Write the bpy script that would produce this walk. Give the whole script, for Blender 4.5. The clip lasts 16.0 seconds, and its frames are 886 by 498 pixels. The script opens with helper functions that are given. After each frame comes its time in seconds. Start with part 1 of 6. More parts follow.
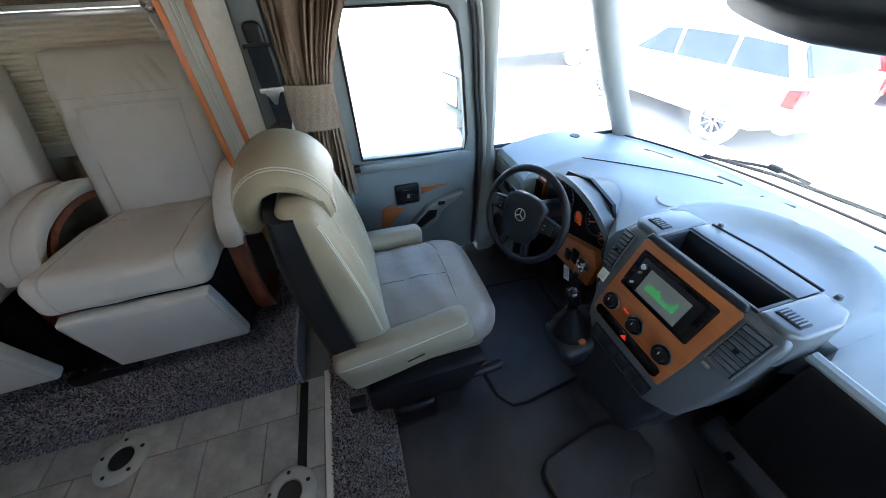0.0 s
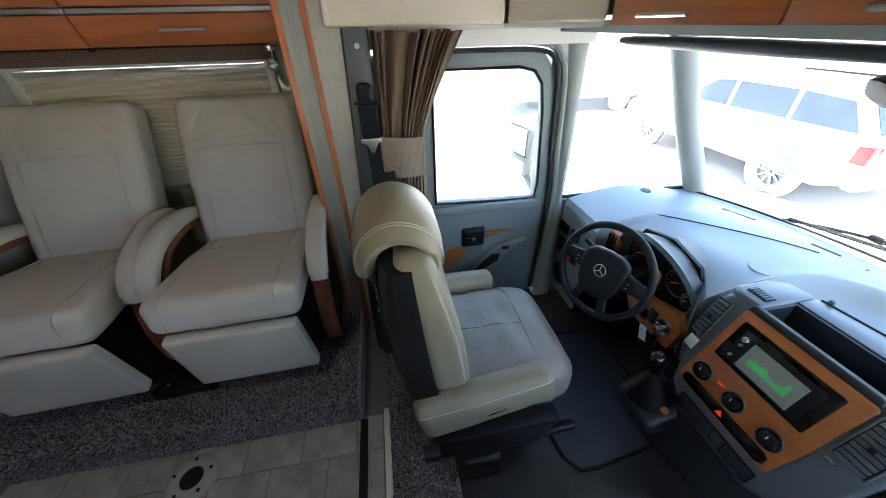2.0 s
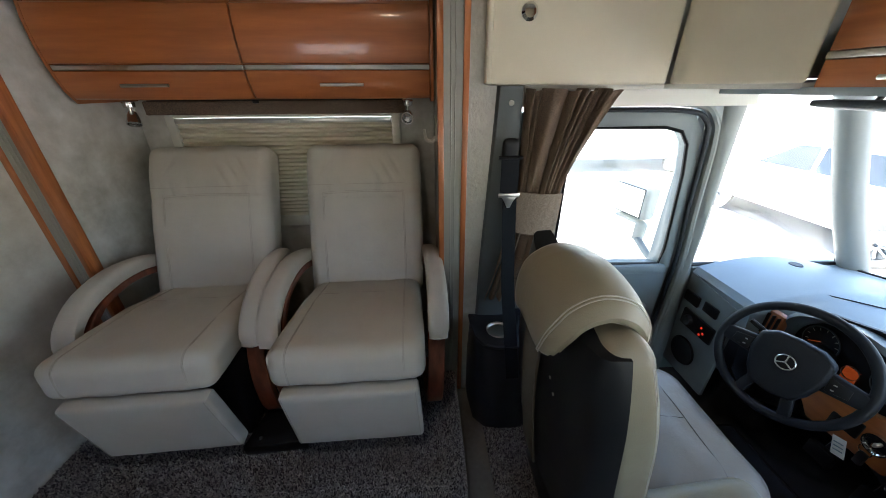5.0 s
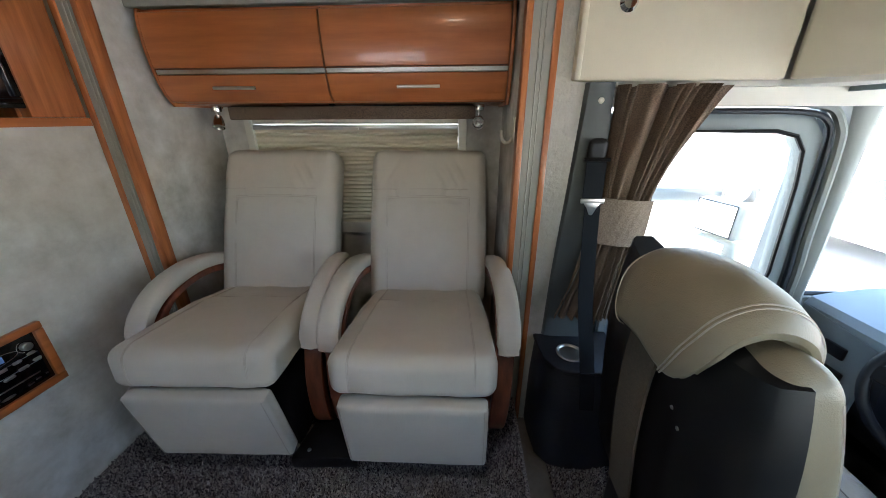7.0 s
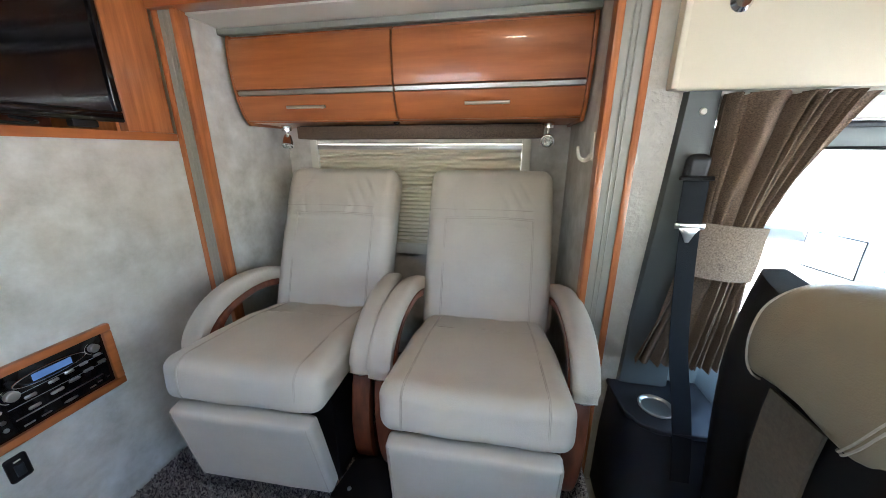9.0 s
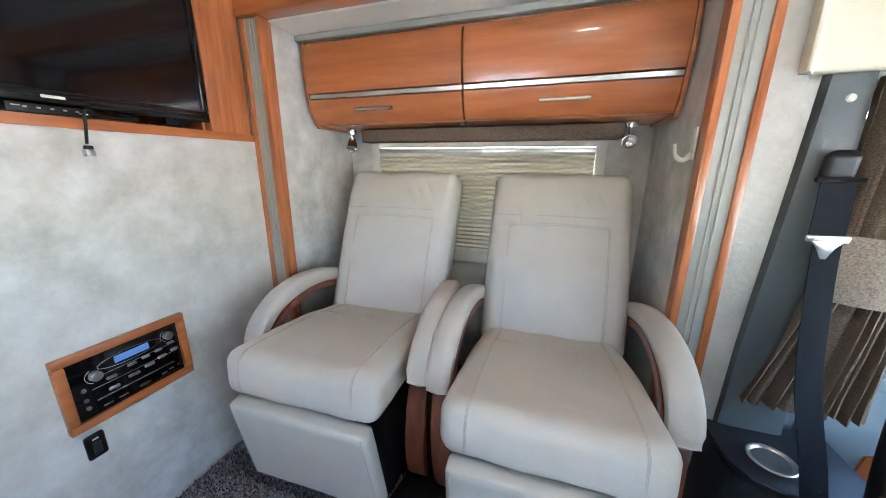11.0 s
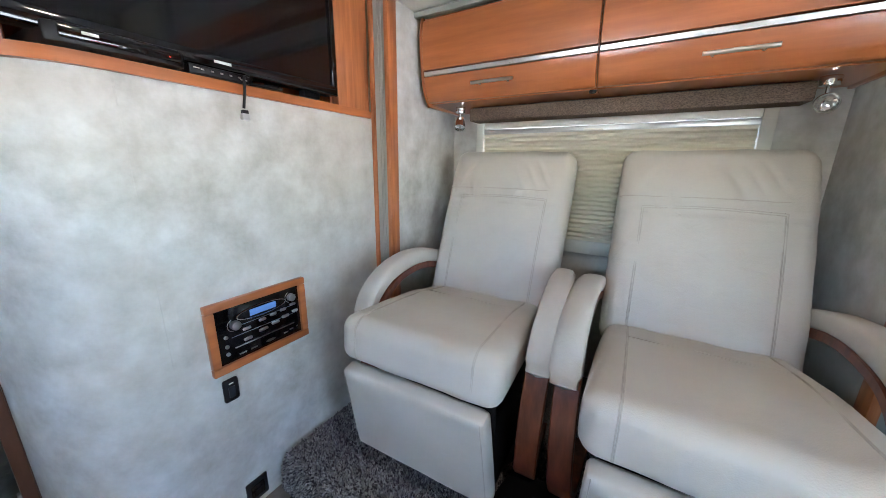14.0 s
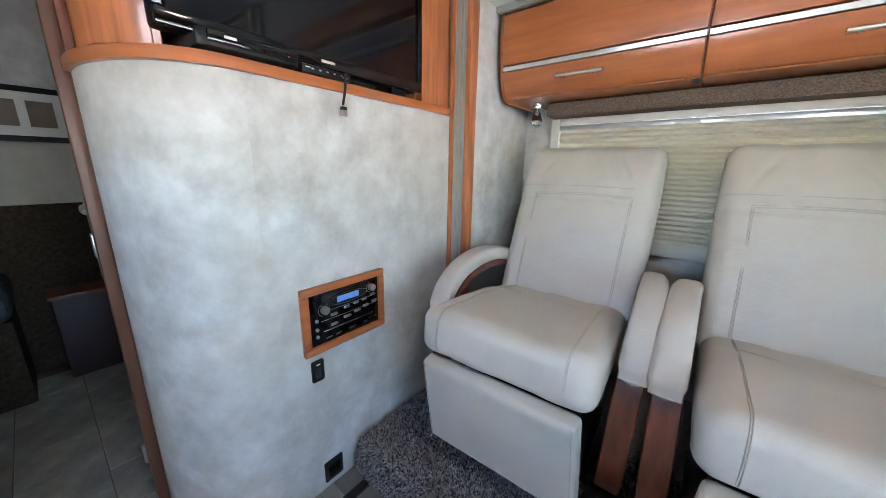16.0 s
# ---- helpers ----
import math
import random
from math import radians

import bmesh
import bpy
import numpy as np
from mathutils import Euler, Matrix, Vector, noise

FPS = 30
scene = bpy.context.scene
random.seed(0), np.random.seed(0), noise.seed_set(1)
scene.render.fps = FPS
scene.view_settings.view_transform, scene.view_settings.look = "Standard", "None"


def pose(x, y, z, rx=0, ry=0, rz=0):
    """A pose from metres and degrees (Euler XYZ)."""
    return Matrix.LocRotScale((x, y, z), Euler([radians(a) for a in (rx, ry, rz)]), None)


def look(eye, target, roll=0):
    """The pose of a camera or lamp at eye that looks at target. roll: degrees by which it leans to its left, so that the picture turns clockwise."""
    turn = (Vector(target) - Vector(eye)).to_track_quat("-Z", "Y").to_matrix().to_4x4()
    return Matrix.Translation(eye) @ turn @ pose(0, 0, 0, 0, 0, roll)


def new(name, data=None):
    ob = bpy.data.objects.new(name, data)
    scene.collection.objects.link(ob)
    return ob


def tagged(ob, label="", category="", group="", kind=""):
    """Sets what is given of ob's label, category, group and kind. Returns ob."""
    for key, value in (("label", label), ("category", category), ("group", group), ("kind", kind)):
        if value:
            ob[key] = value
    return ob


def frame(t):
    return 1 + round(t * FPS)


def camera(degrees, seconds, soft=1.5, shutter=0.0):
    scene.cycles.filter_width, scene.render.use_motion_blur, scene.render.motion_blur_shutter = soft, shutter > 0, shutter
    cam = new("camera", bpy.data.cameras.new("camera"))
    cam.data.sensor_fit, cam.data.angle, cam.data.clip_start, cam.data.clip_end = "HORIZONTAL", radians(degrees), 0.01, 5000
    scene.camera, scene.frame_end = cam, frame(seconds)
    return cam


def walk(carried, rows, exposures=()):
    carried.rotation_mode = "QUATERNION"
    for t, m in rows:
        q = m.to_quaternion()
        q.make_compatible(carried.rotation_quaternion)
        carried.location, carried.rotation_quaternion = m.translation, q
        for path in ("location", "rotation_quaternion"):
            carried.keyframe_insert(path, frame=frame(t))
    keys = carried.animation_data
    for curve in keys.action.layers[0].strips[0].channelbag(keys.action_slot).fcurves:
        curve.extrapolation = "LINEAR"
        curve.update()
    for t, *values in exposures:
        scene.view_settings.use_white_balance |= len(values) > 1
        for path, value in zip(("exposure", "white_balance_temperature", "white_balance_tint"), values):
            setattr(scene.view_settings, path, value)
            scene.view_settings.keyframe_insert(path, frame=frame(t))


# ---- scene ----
cam = camera(107.2, 16.0, soft=0.85)
PATH = [
    (0, (0.073, -0.444, 1.265), (0.472, 1.034, -0.021), -2.2),
    (0.5, (0.037, -0.439, 1.29), (0.39, 1.07, 0.026), -2.0),
    (1, (0.0, -0.426, 1.309), (0.318, 1.122, 0.083), -1.9),
    (1.5, (-0.046, -0.407, 1.321), (0.248, 1.18, 0.14), -1.7),
    (2, (-0.098, -0.386, 1.331), (0.173, 1.239, 0.196), -1.4),
    (2.5, (-0.152, -0.357, 1.34), (0.098, 1.303, 0.254), -1.1),
    (3, (-0.209, -0.328, 1.343), (0.019, 1.363, 0.3), -1.0),
    (3.5, (-0.262, -0.299, 1.348), (-0.065, 1.421, 0.347), -0.8),
    (4, (-0.324, -0.273, 1.352), (-0.158, 1.473, 0.391), -0.6),
    (6.5, (-0.527, -0.212, 1.242), (-0.58, 1.631, 0.467), -0.2),
    (7, (-0.549, -0.197, 1.229), (-0.663, 1.658, 0.49), -0.2),
    (7.5, (-0.571, -0.177, 1.215), (-0.751, 1.687, 0.515), -0.0),
    (8, (-0.592, -0.16, 1.205), (-0.835, 1.712, 0.542), 0.0),
    (8.5, (-0.61, -0.143, 1.191), (-0.913, 1.735, 0.574), 0.1),
    (9, (-0.631, -0.129, 1.181), (-0.99, 1.753, 0.606), 0.1),
    (11.5, (-0.734, -0.078, 1.122), (-1.421, 1.733, 0.626), 0.6),
    (12, (-0.762, -0.073, 1.101), (-1.516, 1.712, 0.606), 0.7),
    (12.5, (-0.794, -0.073, 1.084), (-1.607, 1.687, 0.591), 0.7),
    (13, (-0.817, -0.078, 1.066), (-1.691, 1.654, 0.578), 0.6),
    (13.5, (-0.841, -0.086, 1.056), (-1.772, 1.614, 0.563), 0.8),
    (14, (-0.869, -0.098, 1.046), (-1.856, 1.571, 0.554), 0.9),
    (14.5, (-0.892, -0.11, 1.04), (-1.937, 1.522, 0.546), 0.9),
    (15, (-0.915, -0.123, 1.035), (-2.019, 1.469, 0.538), 0.9),
    (15.5, (-0.938, -0.139, 1.03), (-2.095, 1.416, 0.536), 0.9),
    (16, (-0.959, -0.157, 1.025), (-2.168, 1.36, 0.537), 1.1),
]
EXPOSURES = [(0.0, 3.38, 6150, 10), (4.0, 3.22, 6600, 10), (7.0, 3.64, 6400, 10), (9.0, 4.38, 6200, 10), (11.5, 4.86, 5900, 10), (14.0, 4.80, 5850, 10), (16.0, 4.82, 5850, 10)]
walk(cam, [(t, look(eye, target, roll)) for t, eye, target, roll in PATH], EXPOSURES)

# ---- light ----
world = bpy.data.worlds.new("sky")
scene.world = world
world.use_nodes = True
wn = world.node_tree
sky = wn.nodes.new("ShaderNodeTexSky")
sky.sky_type, sky.sun_disc = "NISHITA", False
sky.sun_elevation, sky.sun_rotation = radians(68), radians(205)
wn.nodes["Background"].inputs["Strength"].default_value = 0.15
wn.links.new(sky.outputs[0], wn.nodes["Background"].inputs["Color"])
sun = new("sun", bpy.data.lights.new("sun", "SUN"))
sun.data.energy, sun.data.angle, sun.data.color = 5.0, radians(0.6), (1.0, 0.95, 0.88)
sun.matrix_world = look((0, 0, 10), (-4.04 * math.sin(radians(205)), -4.04 * math.cos(radians(205)), 0))



def added_ceiling_lamp(x, y):
    """An unseen warm round lamp under the ceiling, added to warm walls and chairs."""
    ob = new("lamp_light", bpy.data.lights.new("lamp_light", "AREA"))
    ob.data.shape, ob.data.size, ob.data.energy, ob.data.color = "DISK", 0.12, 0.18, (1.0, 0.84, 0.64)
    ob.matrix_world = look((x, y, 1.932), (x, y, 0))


added_ceiling_lamp(-0.62, 0.0)


# ---- materials ----
def material(name, colour, rough=0.5, metal=0.0, var=0.12, scale=6.0, bump=0.0, bscale=200.0, stretch=(1, 1, 1), coat=0.0, second=None, contrast=0.5, spec=0.5, random_tint=0.0, crinkle=0.0, blotch=None):
    """Two scales of noise on the colour, a fine bump, gloss that varies a little."""
    m = bpy.data.materials.new(name)
    m.use_nodes = True
    t = m.node_tree
    b = t.nodes["Principled BSDF"]
    b.inputs["Metallic"].default_value = metal
    b.inputs["Coat Weight"].default_value = coat
    b.inputs["Specular IOR Level"].default_value = spec
    co = t.nodes.new("ShaderNodeTexCoord")
    mp = t.nodes.new("ShaderNodeMapping")
    mp.inputs["Scale"].default_value = stretch
    t.links.new(co.outputs["Object"], mp.inputs["Vector"])
    n = t.nodes.new("ShaderNodeTexNoise")
    n.inputs["Scale"].default_value, n.inputs["Detail"].default_value, n.inputs["Roughness"].default_value = scale, 6, 0.6
    t.links.new(mp.outputs[0], n.inputs["Vector"])
    r = t.nodes.new("ShaderNodeMapRange")
    r.inputs["From Min"].default_value, r.inputs["From Max"].default_value = 0.5 - contrast / 2, 0.5 + contrast / 2
    t.links.new(n.outputs["Fac"], r.inputs["Value"])
    mix = t.nodes.new("ShaderNodeMix")
    mix.data_type = "RGBA"
    lo = tuple(c * (1 - var) for c in colour)
    hi = tuple(min(1, c * (1 + var)) for c in (second or colour))
    mix.inputs["A"].default_value, mix.inputs["B"].default_value = (*lo, 1), (*hi, 1)
    t.links.new(r.outputs[0], mix.inputs["Factor"])
    out = mix.outputs["Result"]
    if blotch:
        big = t.nodes.new("ShaderNodeTexNoise")
        big.inputs["Scale"].default_value, big.inputs["Detail"].default_value = 1.7, 4
        t.links.new(co.outputs["Object"], big.inputs["Vector"])
        br = t.nodes.new("ShaderNodeMapRange")
        br.inputs["From Min"].default_value, br.inputs["From Max"].default_value, br.inputs["To Max"].default_value = 0.42, 0.68, 0.65
        t.links.new(big.outputs["Fac"], br.inputs["Value"])
        mb = t.nodes.new("ShaderNodeMix")
        mb.data_type = "RGBA"
        mb.inputs["B"].default_value = (*blotch, 1)
        t.links.new(br.outputs[0], mb.inputs["Factor"])
        t.links.new(out, mb.inputs["A"])
        out = mb.outputs["Result"]
    if random_tint:
        info = t.nodes.new("ShaderNodeObjectInfo")
        rr = t.nodes.new("ShaderNodeMapRange")
        rr.inputs["To Min"].default_value, rr.inputs["To Max"].default_value = 1 - random_tint, 1 + random_tint
        t.links.new(info.outputs["Random"], rr.inputs["Value"])
        hsv = t.nodes.new("ShaderNodeHueSaturation")
        t.links.new(rr.outputs[0], hsv.inputs["Value"])
        t.links.new(out, hsv.inputs["Color"])
        out = hsv.outputs[0]
    t.links.new(out, b.inputs["Base Color"])
    rg = t.nodes.new("ShaderNodeMapRange")
    rg.inputs["To Min"].default_value, rg.inputs["To Max"].default_value = max(0.02, rough - 0.06), min(1, rough + 0.06)
    t.links.new(n.outputs["Fac"], rg.inputs["Value"])
    t.links.new(rg.outputs[0], b.inputs["Roughness"])
    if bump:
        f = t.nodes.new("ShaderNodeTexNoise")
        f.inputs["Scale"].default_value, f.inputs["Detail"].default_value = bscale, 3
        t.links.new(mp.outputs[0], f.inputs["Vector"])
        bp = t.nodes.new("ShaderNodeBump")
        bp.inputs["Strength"].default_value, bp.inputs["Distance"].default_value = bump, 0.003
        t.links.new(f.outputs["Fac"], bp.inputs["Height"])
        if crinkle:
            c = t.nodes.new("ShaderNodeTexNoise")
            c.inputs["Scale"].default_value, c.inputs["Detail"].default_value, c.inputs["Distortion"].default_value = 26, 5, 0.8
            t.links.new(co.outputs["Object"], c.inputs["Vector"])
            b2 = t.nodes.new("ShaderNodeBump")
            b2.inputs["Strength"].default_value, b2.inputs["Distance"].default_value = crinkle, 0.008
            t.links.new(c.outputs["Fac"], b2.inputs["Height"])
            t.links.new(b2.outputs[0], bp.inputs["Normal"])
        t.links.new(bp.outputs[0], b.inputs["Normal"])
    return m


WALLPAPER = material("mottled_wallpaper", (0.405, 0.38, 0.335), 0.62, var=0.05, scale=12, second=(0.61, 0.595, 0.565), contrast=0.42, bump=0.12, bscale=90, blotch=(0.475, 0.415, 0.34))
LEATHER = material("ivory_leather", (0.495, 0.452, 0.392), 0.42, var=0.05, scale=9, bump=0.22, bscale=420, crinkle=0.22)
LEATHER_TAN = material("tan_leather", (0.230, 0.193, 0.130), 0.42, var=0.06, scale=9, bump=0.25, bscale=420, crinkle=0.22)
STITCH = material("stitching", (0.43, 0.39, 0.335), 0.6, var=0.1, scale=200)
CARPET = material("speckled_carpet", (0.045, 0.042, 0.05), 0.95, var=0.2, scale=190, second=(0.34, 0.31, 0.30), contrast=0.36, bump=1.0, bscale=330, spec=0.1)
WOOD = material("cherry_veneer", (0.27, 0.078, 0.022), 0.30, var=0.15, scale=3.2, second=(0.46, 0.145, 0.042), contrast=0.8, stretch=(0.9, 0.9, 11), coat=0.3, bump=0.04, bscale=40)
WOOD_UP = material("cherry_trim", (0.28, 0.080, 0.023), 0.32, var=0.15, scale=3.2, second=(0.48, 0.16, 0.052), contrast=0.5, stretch=(16, 16, 1.2), coat=0.3)
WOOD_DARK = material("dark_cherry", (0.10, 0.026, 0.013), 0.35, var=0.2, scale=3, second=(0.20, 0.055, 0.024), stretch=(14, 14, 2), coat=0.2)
STEEL = material("brushed_steel", (0.55, 0.54, 0.52), 0.30, 1.0, var=0.06, scale=30, stretch=(1, 30, 30))
CHROME = material("chrome", (0.75, 0.74, 0.72), 0.09, 1.0, var=0.03)
CHANNEL = material("satin_grey_channel", (0.30, 0.295, 0.26), 0.6, 0.1, var=0.06, scale=20)
ALU = material("anodised_aluminium", (0.33, 0.325, 0.285), 0.5, 0.15, var=0.06, scale=20)
BLACK = material("black_plastic", (0.007, 0.007, 0.008), 0.42, var=0.2, scale=20, bump=0.1, bscale=500, spec=0.3)
GLOSS = material("gloss_black", (0.004, 0.004, 0.005), 0.06, var=0.05)
RUBBER = material("rubber_floor", (0.022, 0.021, 0.021), 0.30, var=0.25, scale=7, second=(0.036, 0.036, 0.038), bump=0.18, bscale=300)
MATFLOOR = material("floor_mat", (0.030, 0.035, 0.042), 0.6, var=0.2, scale=14, bump=0.5, bscale=420)
DASH = material("grey_dash_plastic", (0.25, 0.295, 0.31), 0.40, var=0.05, scale=8, bump=0.25, bscale=520)
DASH_DARK = material("dark_dash_plastic", (0.016, 0.019, 0.024), 0.45, var=0.1, scale=9, bump=0.25, bscale=520, spec=0.4)
SILVER = material("silver_painted_plastic", (0.120, 0.132, 0.140), 0.36, 0.3, var=0.05, scale=8)
DOORP = material("door_panel_plastic", (0.17, 0.195, 0.20), 0.5, var=0.06, scale=8, bump=0.25, bscale=520)
# Pillar plastic again, with the shade on the belt pillar put into its colour.
PILLAR_SHADED = material("shaded_pillar_plastic", (0.068, 0.076, 0.074), 0.5, var=0.08, scale=8, bump=0.2, bscale=520)
PILLAR = material("pillar_plastic", (0.20, 0.212, 0.20), 0.5, var=0.06, scale=8, bump=0.2, bscale=520)
CREAM = material("cream_vinyl", (0.64, 0.57, 0.425), 0.55, var=0.04, scale=5, bump=0.15, bscale=380)
WHITE = material("off_white_plastic", (0.62, 0.59, 0.52), 0.5, var=0.04, scale=6, bump=0.05)
CEIL = material("ceiling_vinyl", (0.70, 0.67, 0.60), 0.7, var=0.04, scale=4, bump=0.1)
CURTAIN = material("brown_woven_cloth", (0.062, 0.045, 0.033), 0.9, var=0.25, scale=220, second=(0.20, 0.142, 0.100), contrast=0.5, bump=0.6, bscale=350, stretch=(1, 1, 2), spec=0.15)
CURTAIN_TIE = material("tan_woven_cloth", (0.13, 0.097, 0.072), 0.9, var=0.25, scale=240, second=(0.27, 0.212, 0.165), contrast=0.5, bump=0.6, bscale=350, spec=0.15)
BELT = material("seat_belt_webbing", (0.009, 0.011, 0.014), 0.8, var=0.15, scale=300, bump=0.4, bscale=600, spec=0.15)
BLIND = material("pleated_blind", (0.66, 0.60, 0.48), 0.8, var=0.04, scale=5)
TILE = material("stone_look_tile", (0.20, 0.185, 0.16), 0.42, var=0.18, scale=9, second=(0.34, 0.315, 0.27), contrast=0.45, bump=0.15, bscale=60, random_tint=0.12)
GROUT = material("grout", (0.15, 0.135, 0.115), 0.9, var=0.15, scale=60)
CONCRETE = material("sunlit_concrete", (0.42, 0.41, 0.39), 0.9, var=0.1, scale=0.7, bump=0.2, bscale=30)
CARPAINT = material("white_car_paint", (0.72, 0.73, 0.74), 0.15, var=0.02, coat=0.6)
REDLENS = material("red_lens", (0.35, 0.01, 0.01), 0.15, var=0.1, coat=0.5)
LEAF = material("leaf", (0.05, 0.085, 0.03), 0.6, var=0.3, scale=5)
# Tyre rubber lightened: glare haze through the windscreen is put into its colour.
TYRE = material("hazed_tyre", (0.13, 0.126, 0.12), 0.85, var=0.2)


def glass_material(name, tint, rough=0.0):
    m = bpy.data.materials.new(name)
    m.use_nodes = True
    t = m.node_tree
    t.nodes.remove(t.nodes["Principled BSDF"])
    out = t.nodes["Material Output"]
    tr, gl, mx, lw, pw5, fr = (t.nodes.new("ShaderNode" + k) for k in ("BsdfTransparent", "BsdfGlossy", "MixShader", "LayerWeight", "Math", "Math"))
    tr.inputs["Color"].default_value = (*tint, 1)
    gl.inputs["Roughness"].default_value = rough
    lw.inputs["Blend"].default_value = 0.5
    pw5.operation, fr.operation = "POWER", "MULTIPLY_ADD"
    pw5.inputs[1].default_value, fr.inputs[1].default_value, fr.inputs[2].default_value = 5.0, 0.9, 0.05
    t.links.new(lw.outputs["Facing"], pw5.inputs[0])
    t.links.new(pw5.outputs[0], fr.inputs[0])
    t.links.new(fr.outputs[0], mx.inputs[0])
    t.links.new(tr.outputs[0], mx.inputs[1])
    t.links.new(gl.outputs[0], mx.inputs[2])
    t.links.new(mx.outputs[0], out.inputs["Surface"])
    return m


def glow(name, colour, strength):
    m = bpy.data.materials.new(name)
    m.use_nodes = True
    b = m.node_tree.nodes["Principled BSDF"]
    b.inputs["Base Color"].default_value = (*[c * 0.3 for c in colour], 1)
    b.inputs["Emission Color"].default_value = (*colour, 1)
    b.inputs["Emission Strength"].default_value = strength
    return m


GLASS = glass_material("clear_glass", (0.93, 0.96, 0.95))
TINT = glass_material("car_glass", (0.10, 0.14, 0.16))
LENS = glass_material("lamp_lens", (0.95, 0.95, 0.95), 0.05)
STRIP = material("dark_tan_cloth", (0.115, 0.092, 0.065), 0.8, var=0.2, scale=120, bump=0.3)
CARGLASS = material("parked_car_glass", (0.045, 0.065, 0.09), 0.12, var=0.2, scale=3, spec=0.35)
VOID = material("deep_black", (0.003, 0.003, 0.003), 0.6)
WHEEL = material("wheel_leather", (0.010, 0.011, 0.014), 0.45, spec=0.25, var=0.1, scale=9, bump=0.2, bscale=500)
SEAT_GREY = material("worn_taupe_leather", (0.235, 0.200, 0.165), 0.36, var=0.08, scale=9, bump=0.25, bscale=380, crinkle=0.30)
SEAM = material("taupe_seam", (0.12, 0.10, 0.085), 0.6, var=0.1)
HOOD = material("dark_grey_hood_plastic", (0.085, 0.098, 0.105), 0.42, var=0.06, scale=8, bump=0.25, bscale=520)
EMBOSS = material("embossed_cream_vinyl", (0.39, 0.365, 0.315), 0.4, var=0.1, scale=30, bump=1.0, bscale=75)
JAMB = material("dark_brown_laminate", (0.10, 0.036, 0.017), 0.4, var=0.15, scale=4, stretch=(12, 12, 1.5))
REDPAINT = material("red_car_paint", (0.35, 0.02, 0.02), 0.2, var=0.03, coat=0.6)
MIRROR = material("mirror_glass", (0.85, 0.87, 0.88), 0.03, 1.0, var=0.01)
LCD_GREY = glow("lcd_grey", (0.42, 0.44, 0.40), 0.009)
LCD_GREEN = glow("lcd_green", (0.08, 0.62, 0.16), 0.03)
LCD_BLUE = glow("lcd_blue", (0.16, 0.33, 0.75), 0.016)
LED_RED = glow("led_red", (1.0, 0.05, 0.02), 0.05)
LED_ORANGE = glow("led_orange", (1.0, 0.16, 0.03), 0.015)
LAMP_GLOW = glow("lamp_glow", (1.0, 0.9, 0.75), 0.5)


# ---- building blocks ----
def finish(bm, angle=38):
    bmesh.ops.recalc_face_normals(bm, faces=bm.faces)
    for f in bm.faces:
        f.smooth = True
    for e in bm.edges:
        if len(e.link_faces) == 2 and e.calc_face_angle(0) > radians(angle):
            e.smooth = False


def part(name, bm, mat, parent=None, label=""):
    """One bmesh, built in world metres, as one mesh under a thing or part."""
    finish(bm)
    if parent is not None:
        bm.transform(parent.matrix_world.inverted() if not parent.parent else parent.parent.matrix_world.inverted())
    me = bpy.data.meshes.new(name)
    bm.to_mesh(me)
    bm.free()
    me.materials.append(mat)
    ob = new(name, me)
    if parent is not None:
        ob.parent = parent
    if label:
        tagged(ob, label)
    return ob


def thing(name, at, label, category, group="", kind=""):
    ob = new(name)
    ob.empty_display_size = 0.05
    ob.matrix_basis = Matrix.Translation(at)
    ob.matrix_world = Matrix.Translation(at)
    return tagged(ob, label, category, group, kind)


def solid(name, bm, mat, label, category, kind="", group=""):
    """A thing that is one mesh."""
    return tagged(part(name, bm, mat), label, category, group, kind)


def box(x0, x1, y0, y1, z0, z1, bev=0.0, seg=2, bm=None, m=None):
    b = bmesh.new()
    bmesh.ops.create_cube(b, size=1)
    for v in b.verts:
        v.co = Vector(((x0 + x1) / 2 + v.co.x * (x1 - x0), (y0 + y1) / 2 + v.co.y * (y1 - y0), (z0 + z1) / 2 + v.co.z * (z1 - z0)))
    if bev:
        bmesh.ops.bevel(b, geom=b.edges[:], offset=bev, segments=seg, affect="EDGES", profile=0.5)
    if m is not None:
        b.transform(m)
    return join(bm, b)


def join(bm, b):
    if bm is None:
        return b
    me = bpy.data.meshes.new("tmp")
    b.to_mesh(me)
    b.free()
    bm.from_mesh(me)
    bpy.data.meshes.remove(me)
    return bm


def prism(pts, axis, a, b, bev=0.0, seg=2, bm=None, m=None):
    """A polygon of 2D points drawn out along an axis from a to b. For x the points are (y, z), for y (x, z), for z (x, y)."""
    q = bmesh.new()
    put = {"x": lambda u, v, w: (w, u, v), "y": lambda u, v, w: (u, w, v), "z": lambda u, v, w: (u, v, w)}[axis]
    lo = [q.verts.new(put(u, v, a)) for u, v in pts]
    hi = [q.verts.new(put(u, v, b)) for u, v in pts]
    q.faces.new(lo)
    q.faces.new(hi[::-1])
    n = len(pts)
    for i in range(n):
        q.faces.new((lo[i], hi[i], hi[(i + 1) % n], lo[(i + 1) % n]))
    bmesh.ops.recalc_face_normals(q, faces=q.faces)
    if bev:
        es = [e for e in q.edges if e.calc_face_angle(0) > radians(25)]
        bmesh.ops.bevel(q, geom=es, offset=bev, segments=seg, affect="EDGES", profile=0.5)
    if m is not None:
        q.transform(m)
    return join(bm, q)


